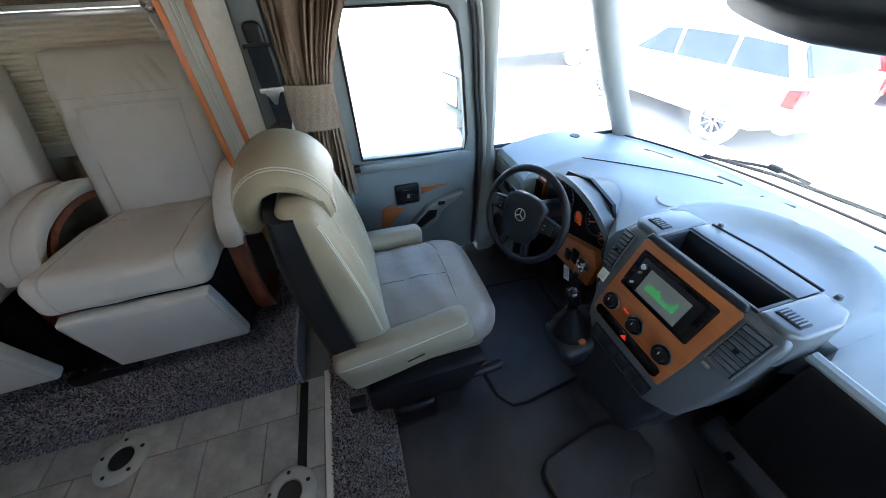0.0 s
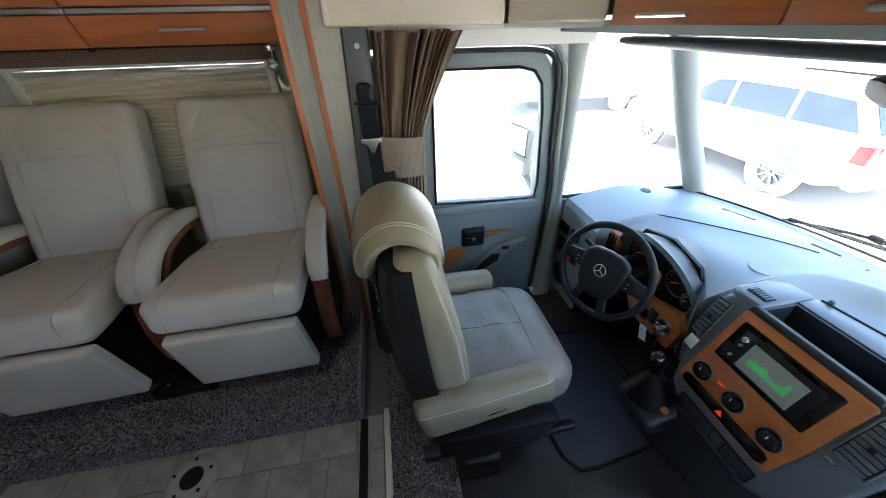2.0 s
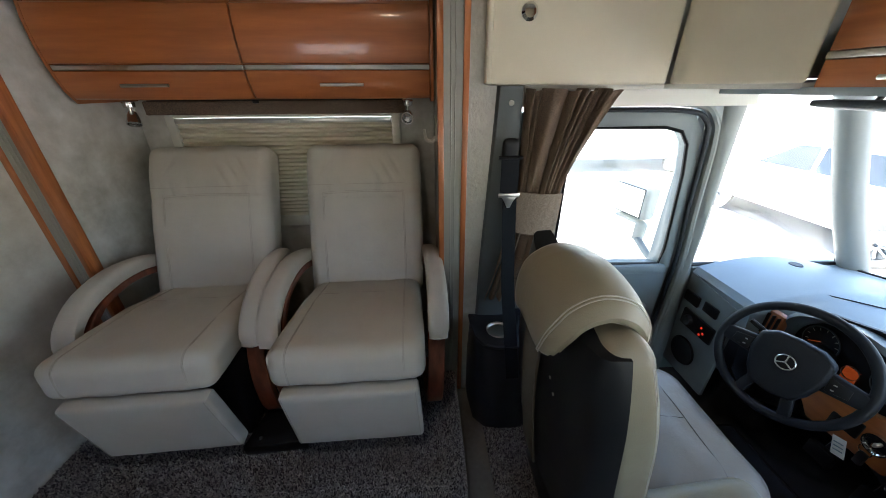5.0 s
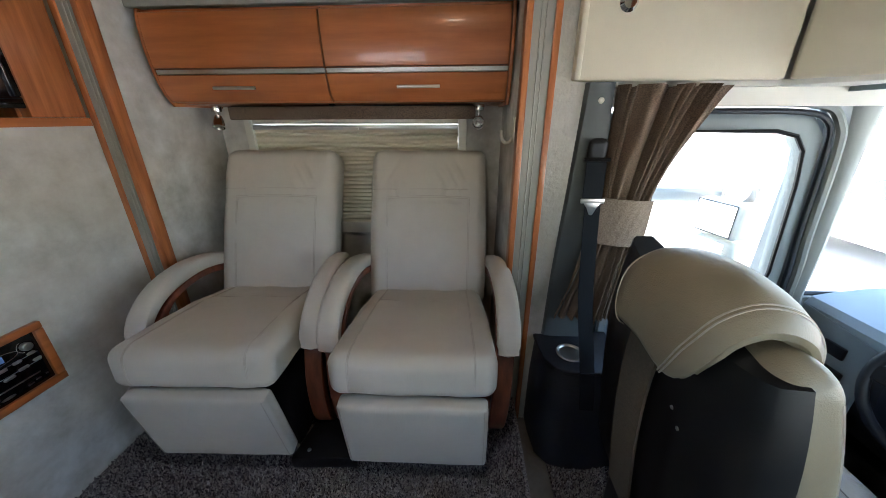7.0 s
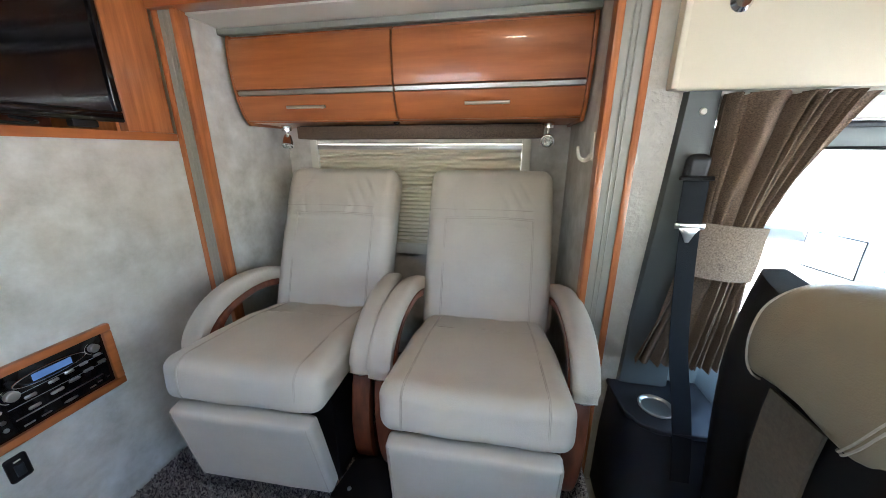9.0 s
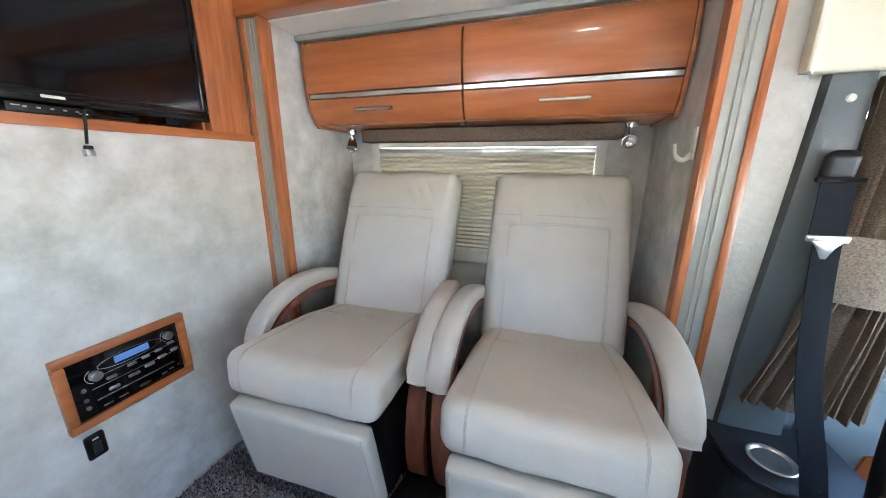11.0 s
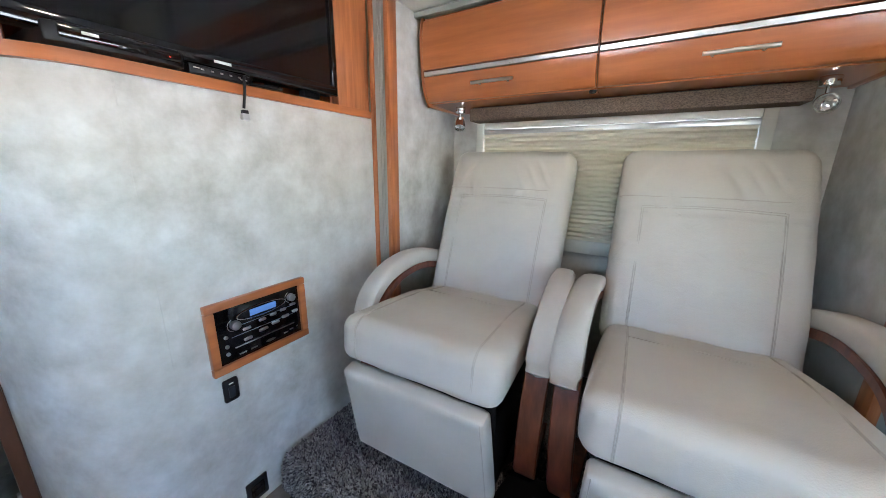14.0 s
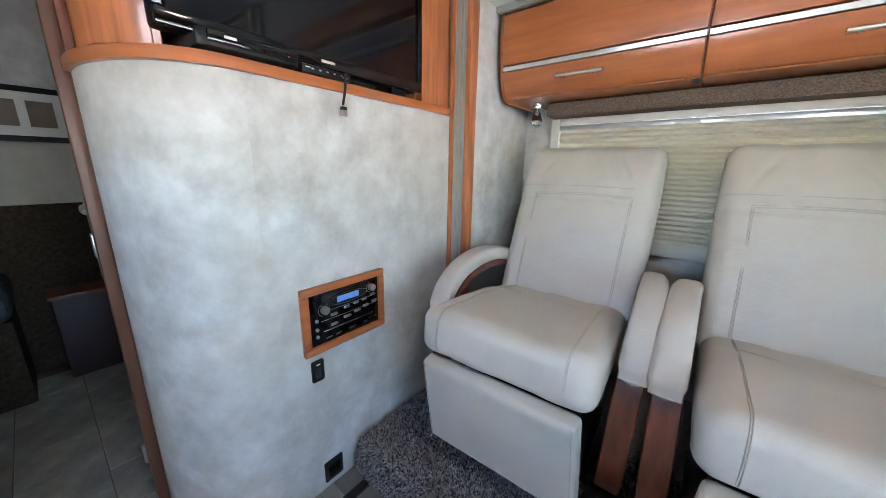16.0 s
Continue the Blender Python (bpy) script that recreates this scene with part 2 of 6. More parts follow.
def spline(pts, n=8, closed=False):
    """Points of a smooth curve through the given ones."""
    p = [Vector(q) for q in pts]
    out = []
    k = len(p)
    for i in range(k if closed else k - 1):
        a, b, c, d = (p[(i + j) % k] if closed else p[min(max(i + j, 0), k - 1)] for j in (-1, 0, 1, 2))
        for s in range(n):
            t = s / n
            out.append(0.5 * (2 * b + (c - a) * t + (2 * a - 5 * b + 4 * c - d) * t * t + (3 * b - a - 3 * c + d) * t ** 3))
    if not closed:
        out.append(p[-1])
    return out


def tube(pts, r, sides=8, closed=False, bm=None, flat=None):
    """A round (or flat: width, height) bar along points."""
    q = bmesh.new()
    p = [Vector(v) for v in pts]
    n = len(p)
    rings = []
    up = None
    for i in range(n):
        d = (p[(i + 1) % n] - p[i - 1]) if closed else (p[min(i + 1, n - 1)] - p[max(i - 1, 0)])
        d.normalize()
        if up is None:
            up = Vector((0, 0, 1)) if abs(d.z) < 0.9 else Vector((1, 0, 0))
        side = d.cross(up).normalized()
        up = side.cross(d).normalized()
        a, b = flat if flat else (r, r)
        rr = r(i / (n - 1)) if callable(r) else None
        if rr:
            a = b = rr
        rings.append([q.verts.new(p[i] + side * math.cos(2 * math.pi * k / sides) * a + up * math.sin(2 * math.pi * k / sides) * b) for k in range(sides)])
    for i in range(n if closed else n - 1):
        A, B = rings[i], rings[(i + 1) % n]
        for k in range(sides):
            q.faces.new((A[k], A[(k + 1) % sides], B[(k + 1) % sides], B[k]))
    if not closed:
        q.faces.new(rings[0])
        q.faces.new(rings[-1][::-1])
    return join(bm, q)


def lathe(prof, m, sides=28, bm=None):
    """Turns (radius, height) pairs round the z axis of m."""
    q = bmesh.new()
    rings = []
    for r, h in prof:
        if r < 1e-5:
            rings.append([q.verts.new((0, 0, h))] * sides)
        else:
            rings.append([q.verts.new((r * math.cos(2 * math.pi * k / sides), r * math.sin(2 * math.pi * k / sides), h)) for k in range(sides)])
    for A, B in zip(rings, rings[1:]):
        for k in range(sides):
            vs = list(dict.fromkeys((A[k], A[(k + 1) % sides], B[(k + 1) % sides], B[k])))
            if len(vs) > 2:
                q.faces.new(vs)
    q.transform(m)
    return join(bm, q)


def loft(rows, bm=None, closed=False, thick=0.0):
    """A skin over rows of points; thick: given a back, along its normals."""
    q = bmesh.new()
    vs = [[q.verts.new(p) for p in r] for r in rows]
    for A, B in zip(vs, vs[1:]):
        n = len(A)
        for k in range(n if closed else n - 1):
            q.faces.new((A[k], A[(k + 1) % n], B[(k + 1) % n], B[k]))
    if thick:
        bmesh.ops.recalc_face_normals(q, faces=q.faces)
        q.normal_update()
        old, rim = q.faces[:], [e for e in q.edges if len(e.link_faces) == 1]
        twin = {v: q.verts.new(v.co + v.normal * thick) for v in q.verts[:]}
        for f in old:
            q.faces.new([twin[v] for v in f.verts][::-1])
        for e in rim:
            a, b = e.verts
            q.faces.new((a, b, twin[b], twin[a]))
    return join(bm, q)


def padmap(size, r, puff=(0, 0, 0), f=None):
    """Maps a point of the cube -1..1 to a soft rounded box."""
    h = Vector(size) / 2

    def go(u):
        u = Vector([math.copysign(abs(c) ** 0.7, c) for c in u])
        p = Vector([u[i] * h[i] for i in range(3)])
        inner = Vector([max(-h[i] + r, min(h[i] - r, p[i])) for i in range(3)])
        d = p - inner
        if d.length > 1e-9:
            p = inner + d.normalized() * r
        s = p.copy()
        for i in range(3):
            j, k = (i + 1) % 3, (i + 2) % 3
            p[i] += puff[i] * (s[i] / h[i]) * (1 - (s[j] / h[j]) ** 2) * (1 - (s[k] / h[k]) ** 2)
        return f(p) if f else p
    return go


def pad(go, m, cuts=14, crease=0.0, bm=None):
    q = bmesh.new()
    bmesh.ops.create_cube(q, size=2)
    bmesh.ops.subdivide_edges(q, edges=q.edges[:], cuts=cuts, use_grid_fill=True)
    for v in q.verts:
        p = go(v.co)
        if crease:
            p = p + Vector((0, 0, 1)) * crease * noise.noise(p * 14) + Vector((0, 1, 0)) * crease * 1.2 * noise.noise(p * 11 + Vector((5, 3, 1)))
        v.co = m @ p
    return join(bm, q)


def pipes(parent, mat, go, m, lines, r=0.002):
    """Each stitched line as a part of its own."""
    for uv in lines:
        part("piping", seam(go, m, uv, r), mat, parent)


def seam(go, m, uv, r=0.0022, lift=1.0, bm=None):
    """A stitched line over a pad: points of the cube's surface."""
    pts = []
    for a, b in zip(uv, uv[1:]):
        a, b = Vector(a), Vector(b)
        pts += [m @ (go(a.lerp(b, k / 10)) * lift) for k in range(10)]
    pts.append(m @ (go(Vector(uv[-1])) * lift))
    return tube(pts, r, 5, bm=bm)


# ---- large structure ----
T = 0.05
SX0, SX1 = -1.68, -0.385      # slide-out opening
YW, YB = 0.90, 1.37           # side wall, back wall of the slide-out
CZ, SC = 1.95, 1.60           # main and slide-out ceiling
PZ = 0.115                    # carpeted platform
PW = -1.02                    # passenger side wall
floor = solid("floor", box(-4.2, -0.21, PW, 0.9, -0.06, -0.004), GROUT, "grouted bed of the stone-look tile floor", "floor", "structure")
cab_floor = solid("cab_floor", box(-0.21, 1.5, PW, 1.0, -0.06, -0.002), RUBBER, "dark rubber floor of the driver's cab", "floor", "structure")
solid("ceiling", box(-4.25, 1.30, PW - T, 1.0, CZ, CZ + T), CEIL, "off-white vinyl ceiling panel", "ceiling", "structure")


def wall(name, bm, mat=WALLPAPER, label="mottled beige and grey wallpapered wall"):
    return solid(name, bm, mat, label, "wall", "structure")


# side wall on the driver's side with the slide-out's opening
wall("wall_left_rear", box(-4.2, -1.782, YW + 0.005, YW + T, -0.05, CZ))
wall("wall_left_header", box(-1.78, -0.29, YW + 0.012, YW + T, 1.66, CZ))
wall("wall_left_front", box(-0.285, -0.19, YW - 0.01, YW + T, 0.0, CZ), label="embossed cream vinyl wall strip beside the slide-out", mat=EMBOSS)
# slide-out box
wall("wall_slide_rear", box(SX0 - T, SX0 - 0.002, YW + 0.031, YB, 0.0, SC))
wall("wall_slide_front", box(SX1 + 0.002, SX1 + T, YW + 0.031, YB, 0.0, SC), label="mottled wallpaper on the end wall of the slide-out")
bw = box(SX0 - T, SX1 + T, YB, YB + T, 0.0, 0.72)
for b in ((SX0 - T, SX1 + T, YB, YB + T, 1.25, SC), (SX0 - T, -1.52, YB, YB + T, 0.72, 1.25), (-0.56, SX1 + T, YB, YB + T, 0.72, 1.25)):
    bw = box(*b, bm=bw)
wall("wall_slide_back", bw, label="grey wallpapered back wall of the slide-out with a window opening")
solid("ceiling_slide", box(SX0 - T, SX1 + T, YW + 0.02, YB + T, SC, SC + T), CEIL, "off-white ceiling of the slide-out", "ceiling", "structure")

# partition with the curved end towards the corridor
CURVE = [(-1.77, 0.9), (-1.77, 0.16)] + [(-1.77 - 0.30 * (1 - math.cos(radians(a))), 0.16 - 0.215 * math.sin(radians(a))) for a in range(10, 91, 8)] + [(-2.10, -0.055)]


def partition(z0, z1, off=0.0, y1=None):
    front = [(x + off * (1 if y > 0.0 else 0.4), y - off * (0 if y > 0.2 else 1)) for x, y in CURVE]
    if y1 is not None:
        front = [(x, min(y, y1)) for x, y in front]
    back = [(-2.10, 0.0), (-1.90, 0.05), (-1.84, 0.2), (-1.84, front[0][1])]
    return prism(front + back, "z", z0, z1)


wall("wall_partition", partition(0.0, 1.212), label="mottled beige and blue-grey wallpapered partition with a curved end")
solid("trim_wallpaper_joint", box(-1.7705, -1.7692, 0.166, 0.194, 0.0, 1.21), WALLPAPER, "wallpapered joint strip on the partition", "trim", "structure")
solid("trim_shelf", partition(1.212, 1.236, 0.012, 0.872), WOOD, "orange cherry wood shelf edge along the partition", "trim", "structure")

# passenger side, rear and bedroom close the place
pw = box(-4.2, -2.2, PW - T, PW, -0.05, CZ)
for b in ((-2.2, -1.5, PW - T, PW, -0.05, CZ), (-1.5, -0.9, PW - T, PW, -0.05, 1.05),
          (-1.5, -0.9, PW - T, PW, 1.3, CZ), (-0.9, 0.05, PW - T, PW, -0.05, CZ), (0.05, 0.62, PW - T, PW, -0.05, 0.63), (0.05, 0.62, PW - T, PW, 1.2, CZ), (0.62, 0.72, PW - T, PW, -0.05, CZ)):
    pw = box(*b, bm=pw)
wall("wall_right", pw)
wall("wall_cab_front_upper", box(1.26, 1.30, PW, 0.97, 1.345, CZ), CREAM, "cream panel over the windscreen")
# Unseen wall, added to keep light from the corridor out of the bedroom.
wall("wall_corridor_blocker", box(-2.22, -2.15, PW, -0.36, 0.0, CZ))
wall("wall_rear", box(-4.25, -4.2, PW, 0.95, -0.05, CZ))

# carpeted platform of the slide-out
def platform():
    prof = [(0.375, 0.0), (0.375, 0.02), (0.379, 0.06), (0.384, PZ - 0.03), (0.398, PZ - 0.009), (0.425, PZ), (1.37, PZ), (1.37, 0.0)]
    return prism(prof, "x", -1.755, -0.315)


solid("platform", platform(), CARPET, "raised slide-out platform in speckled grey and brown carpet", "platform", "structure")
solid("carpet_strip", box(-0.21, 0.02, -0.75, 0.78, -0.002, 0.012, 0.005), CARPET, "strip of speckled grey carpet behind the driver's seat", "carpet", "structure")
solid("floor_trim", box(-0.330, -0.300, -0.02, 0.372, -0.004, 0.004), BLACK, "dark slide-out seal strip set in the tile floor", "trim", "structure")
solid("floor_trim_rear", box(-1.70, -1.672, -0.02, 0.372, -0.004, 0.004), BLACK, "dark slide-out seal strip set in the tile floor", "trim", "structure")
solid("floor_trim_edge", box(-0.236, -0.212, -0.7, 0.40, -0.004, 0.006, 0.002), WHITE, "pale threshold strip between the tiles and the carpet", "trim", "structure")


# slide-out fascia: two wood strips with a grooved metal channel between
def fascia(name, x0, x1, inner_left):
    root = thing(name, (x0, YW, 0), "cherry wood and grooved grey metal slide-out trim", "trim", kind="structure")
    w = x1 - x0
    for k in range(2):
        a = x0 if k == 0 else x1 - 0.020
        part("wood_strip", box(a, a + 0.020, YW - 0.019 if (k == 0) == inner_left else YW - 0.017, YW + 0.03, PZ if (k == 0) == inner_left else 0.0, 1.66, 0.004), WOOD_UP, root)
    bm = box(x0 + 0.020, x1 - 0.020, YW - 0.010, YW + 0.03, 0.0, 1.66)
    part("metal_channel", bm, CHANNEL, root)
    mid = (x0 + x1) / 2
    for c in (mid - 0.007, mid + 0.007):
        part("beaded_cord", tube([(c, YW - 0.0105, 0.002 + 1.655 * j / 276) for j in range(277)], lambda k: 0.0026 + 0.0007 * math.cos(k * 276 * math.pi), 6), CHANNEL, root)
    return root


fascia("trim_slide_front", SX1, -0.285, True)
fascia("trim_slide_rear", -1.772, SX0, False)
tf = box(-1.772, -0.285, YW - 0.035, YW + 0.03, 1.607, 1.70, 0.004)
solid("trim_slide_top", tf, WOOD, "cherry wood header over the slide-out", "trim", "structure")

# ---- cab shell, driver's side ----
YD = 0.955
wall("wall_cab_upper", box(-0.19, 1.30, 0.93, 0.975, 1.345, CZ, bm=box(-0.19, 0.72, 0.93, 0.974, 1.262, 1.345)), WHITE, "cream plastic panel over the driver's door")
wall("wall_cab_lower_rear", box(-0.19, -0.02, 0.955, 1.0, -0.05, 1.245), DOORP, "grey plastic body panel behind the driver's door")
solid("ceiling_cab_visor_ledge", prism([(0.57, 1.30), (0.57, 1.318), (1.16, 1.36), (1.16, 1.335)], "y", PW, 0.95), DASH, "grey underside ledge of the over-cab cabinets", "ceiling", "structure")


def door(root, s=1, yc=0.0):
    """The cab door; s = 1 on the driver's side."""
    f = lambda y: yc + s * (y - yc)
    X0, X1 = 0.05, 0.625
    op = [(0.10, 0.645), (0.575, 0.625), (0.585, 0.70), (0.560, 1.02), (0.540, 1.13), (0.505, 1.175), (0.44, 1.19), (0.10, 1.19)]
    out = [(X0 - 0.06, 0.03), (X1, 0.03), (X1 + 0.02, 0.62), (X1, 0.72), (0.60, 1.02), (0.58, 1.17), (0.53, 1.225), (0.45, 1.235), (X0 - 0.06, 1.235)]
    # skin with a window opening, made as lower panel, two uprights and header
    part("panel", prism([(X0 - 0.06, 0.03), (X1, 0.03), (X1 + 0.015, 0.60), (0.585, 0.62), (0.10, 0.64), (X0 - 0.06, 0.64)], "y", f(0.965), f(1.02), 0.004), DOORP, root)
    part("window_frame", prism([(0.575, 0.625), (X1 + 0.012, 0.60), (0.63, 0.72), (0.61, 1.02), (0.59, 1.17), (0.54, 1.235), (0.45, 1.245), (-0.01, 1.245), (-0.01, 1.19), (0.44, 1.19), (0.505, 1.175), (0.540, 1.13), (0.560, 1.02), (0.585, 0.70)], "y", f(0.965), f(1.01), 0.003), DOORP, root)
    part("rear_frame", box(-0.01, 0.10, min(f(0.965), f(1.01)), max(f(0.965), f(1.01)), 0.642, 1.188), DOORP, root)
    ring = spline([(X1 + 0.005, f(0.955), 0.06), (X1 + 0.022, f(0.955), 0.60), (0.625, f(0.955), 0.86), (0.603, f(0.955), 1.13), (0.575, f(0.955), 1.215), (0.50, f(0.955), 1.245), (0.30, f(0.955), 1.25), (0.0, f(0.955), 1.25)], 8)
    part("door_seal", tube(ring, 0.009, 8), DASH_DARK, root, "dark rubber door seal")
    ring2 = [(x + 0.026 if z < 1.2 else x + 0.01, f(0.95), z + (0.024 if z > 1.2 else 0)) for x, y, z in ring]
    part("door_frame", tube(ring2, 0.014, 8), PILLAR, root)
    part("pane", prism(op, "y", f(0.99), f(0.994)), GLASS, root).visible_shadow = False
    inner = [(x, f(0.963), z) for x, z in op]
    part("window_gasket", tube(inner, 0.007, 6, closed=True), BLACK, root)
    part("sill", box(-0.01, 0.60, min(f(0.94), f(0.967)), max(f(0.94), f(0.967)), 0.585, 0.63, 0.012), DOORP, root)


driver_door = thing("door_driver", (0.3, 0.99, 0.03), "closed grey plastic cab door with wood inlay and clear window", "door", kind="structure")
door(driver_door)
passenger_door = thing("door_passenger", (0.3, -1.07, 0.03), "closed grey plastic passenger cab door with window", "door", kind="structure")
door(passenger_door, -1, -0.04)

CY = -0.04


def both(fn, *names):
    """A shell part on each side of the cab."""
    for s, n in ((1, names[0]), (-1, names[1])):
        fn(s, n)


def pillars(s, n):
    f = lambda y: CY + s * (y - CY)
    root = thing(n, (0.66, f(0.97), 0.0), "grey plastic pillar between the door and the quarter window", "pillar", kind="structure")
    rows = []
    for z, x0, x1 in ((0.0, 0.655, 0.76), (0.55, 0.668, 0.735), (0.62, 0.672, 0.725), (0.80, 0.668, 0.725), (1.0, 0.655, 0.715), (1.2, 0.63, 0.71), (1.34, 0.60, 0.71)):
        rows.append([(x0, f(0.945), z), (x0 + 0.01, f(0.935), z), ((x0 + x1) / 2, f(0.930), z), (x1 - 0.01, f(0.94), z), (x1, f(0.955), z), (x1, f(1.02), z), (x0, f(1.02), z)])
    part("jamb", box(0.60, 0.735, min(f(1.0215), f(1.06)), max(f(1.0215), f(1.06)), -0.05, 1.40), DOORP, root)
    part("cover", loft(rows, closed=True), PILLAR, root)
    part("screw", lathe([(0.0, 0.006), (0.008, 0.005), (0.010, 0.0)], look((0.655, f(0.934), 1.267), (0.655, f(1.5), 1.267)) @ Matrix.Rotation(math.pi, 4, "X"), 14), WHITE, root)
    q = loft([[(0.73, f(0.985), 0.60), (1.385, f(0.935), 0.60)], [(0.715, f(0.985), 1.0), (1.22, f(0.975), 1.0)], [(0.71, f(0.985), 1.33), (1.085, f(0.985), 1.33)]])
    w = part("quarter_window", q, GLASS)
    w.name = "window_quarter"
    w.visible_shadow = False
    tagged(w, "clear quarter window ahead of the door", "window", kind="structure")
    a = thing(n.replace("door", "front"), (1.44, f(0.93), 0.6), "slanted grey plastic windscreen pillar", "pillar", kind="structure")
    path = spline([(1.475, f(0.915), 0.52), (1.43, f(0.915), 0.62), (1.29, f(0.945), 0.90), (1.155, f(0.965), 1.20), (1.08, f(0.975), 1.36)], 6)
    part("cover", tube(path, 0.0, 14, flat=(0.042, 0.055)), PILLAR, a)
    lip = spline([(1.40, f(0.945), 0.62), (1.26, f(0.965), 0.90), (1.12, f(0.985), 1.20), (1.06, f(0.985), 1.34)], 6)
    part("gasket", tube(lip, 0.012, 6), BLACK, a)
    part("frame_low", tube([(0.735, f(0.975), 0.612), (1.0, f(0.97), 0.612), (1.40, f(0.94), 0.612)], 0.010, 6), BLACK, a)
    part("wall_low", box(0.74, 1.5, min(f(0.96), f(1.0)), max(f(0.96), f(1.0)), -0.05, 0.60), DASH, a)


both(pillars, "pillar_door_left", "pillar_door_right")

WB = lambda y: 1.615 - 0.16 * ((y - CY) / 0.93) ** 2 - 0.035 * ((y - CY) / 0.93) ** 6   # windscreen foot
WT = lambda y: 1.205 - 0.07 * ((y - CY) / 0.93) ** 2
ys = [CY + 0.93 * k / 16 for k in range(-16, 17)]
ws = loft([[(WB(y), y, 0.595) for y in ys], [((WB(y) + WT(y)) / 2 + 0.02, y, 0.96) for y in ys], [(WT(y), y, 1.345) for y in ys]])
windscreen = solid("window_windscreen", ws, GLASS, "large curved clear windscreen", "window", "structure")
windscreen.visible_shadow = False
solid("trim_windscreen_foot", tube([(WB(y) - 0.008, y, 0.602) for y in ys], 0.012, 6), BLACK, "black windscreen gasket", "trim", "structure")
solid("wall_cab_front", loft([[(WB(y) + 0.02, y, 0.59) for y in ys], [(WB(y) + 0.02, y, -0.06) for y in ys]], thick=0.03), BLACK, "dark firewall under the windscreen", "wall", "structure")

# ---- dashboard ----
dash = thing("dashboard", (1.2, CY, 0.0), "blue-grey moulded plastic dashboard with black lower half", "dashboard")


def dash_front(y):
    """Rear edge of the pad's top."""
    if y > 0.66:
        return 0.74 + 0.02 * (y - 0.66)
    if y > 0.20:
        return 0.80 + 0.13 * math.sin(math.pi * (0.66 - y) / 0.46)
    if y > -0.30:
        return 0.98
    return 0.93


def top_z(x, y):
    e = dash_front(y)
    k = max(0.0, min(1, (x - e) / max(0.1, WB(y) - e)))
    z = 0.607 + 0.045 * math.sin(math.pi * min(1, k * 1.1)) ** 1.0
    z += 0.035 * math.exp(-((y - 0.40) / 0.16) ** 2 - ((x - 0.95) / 0.13) ** 2)
    z += 0.015 * math.exp(-((y + 0.04) / 0.25) ** 2 - ((x - 1.0) / 0.12) ** 2)
    # round bowl behind the console's deck
    r_ = math.hypot((x - 1.08) / 0.25, (y + 0.03) / 0.235)
    k = max(0.0, min(1.0, (1.0 - r_) / 0.22))
    return z - 0.050 * k * k * (3 - 2 * k) + 0.006 * math.exp(-((r_ - 1.03) / 0.05) ** 2)


rows = []
for k in range(121):
    y = 0.955 - 1.95 * k / 120
    e = dash_front(y)
    r = [(e + 0.06, y, 0.30), (e + 0.012, y, 0.50), (e + 0.002, y, 0.57)]
    n = 40
    for j in range(n + 1):
        x = e + (WB(y) - 0.012 - e) * (j / n)
        z = top_z(x, y) - (0.022 * (1 - min(1, j / 1.2)) ** 2)
        r.append((x, y, z))
    r.append((WB(y) - 0.012, y, 0.5))
    rows.append(r)
part("top_pad", loft(rows), DASH, dash)
# lower half
low = []
for k in range(41):
    y = 0.955 - 1.95 * k / 40
    e = dash_front(y) + 0.02
    low.append([(e + 0.03, y, 0.52), (e + 0.0, y, 0.45), (e + 0.02, y, 0.30), (e + 0.14, y, 0.14), (1.3, y, -0.01), (1.5, y, -0.01)])
part("lower_panel", loft(low), DASH_DARK, dash)

# ---- slide-out seating ----
RX = lambda a: Matrix.Rotation(radians(a), 4, "X")
RY = lambda a: Matrix.Rotation(radians(a), 4, "Y")
RZ = lambda a: Matrix.Rotation(radians(a), 4, "Z")
MV = lambda x, y, z: Matrix.Translation((x, y, z))


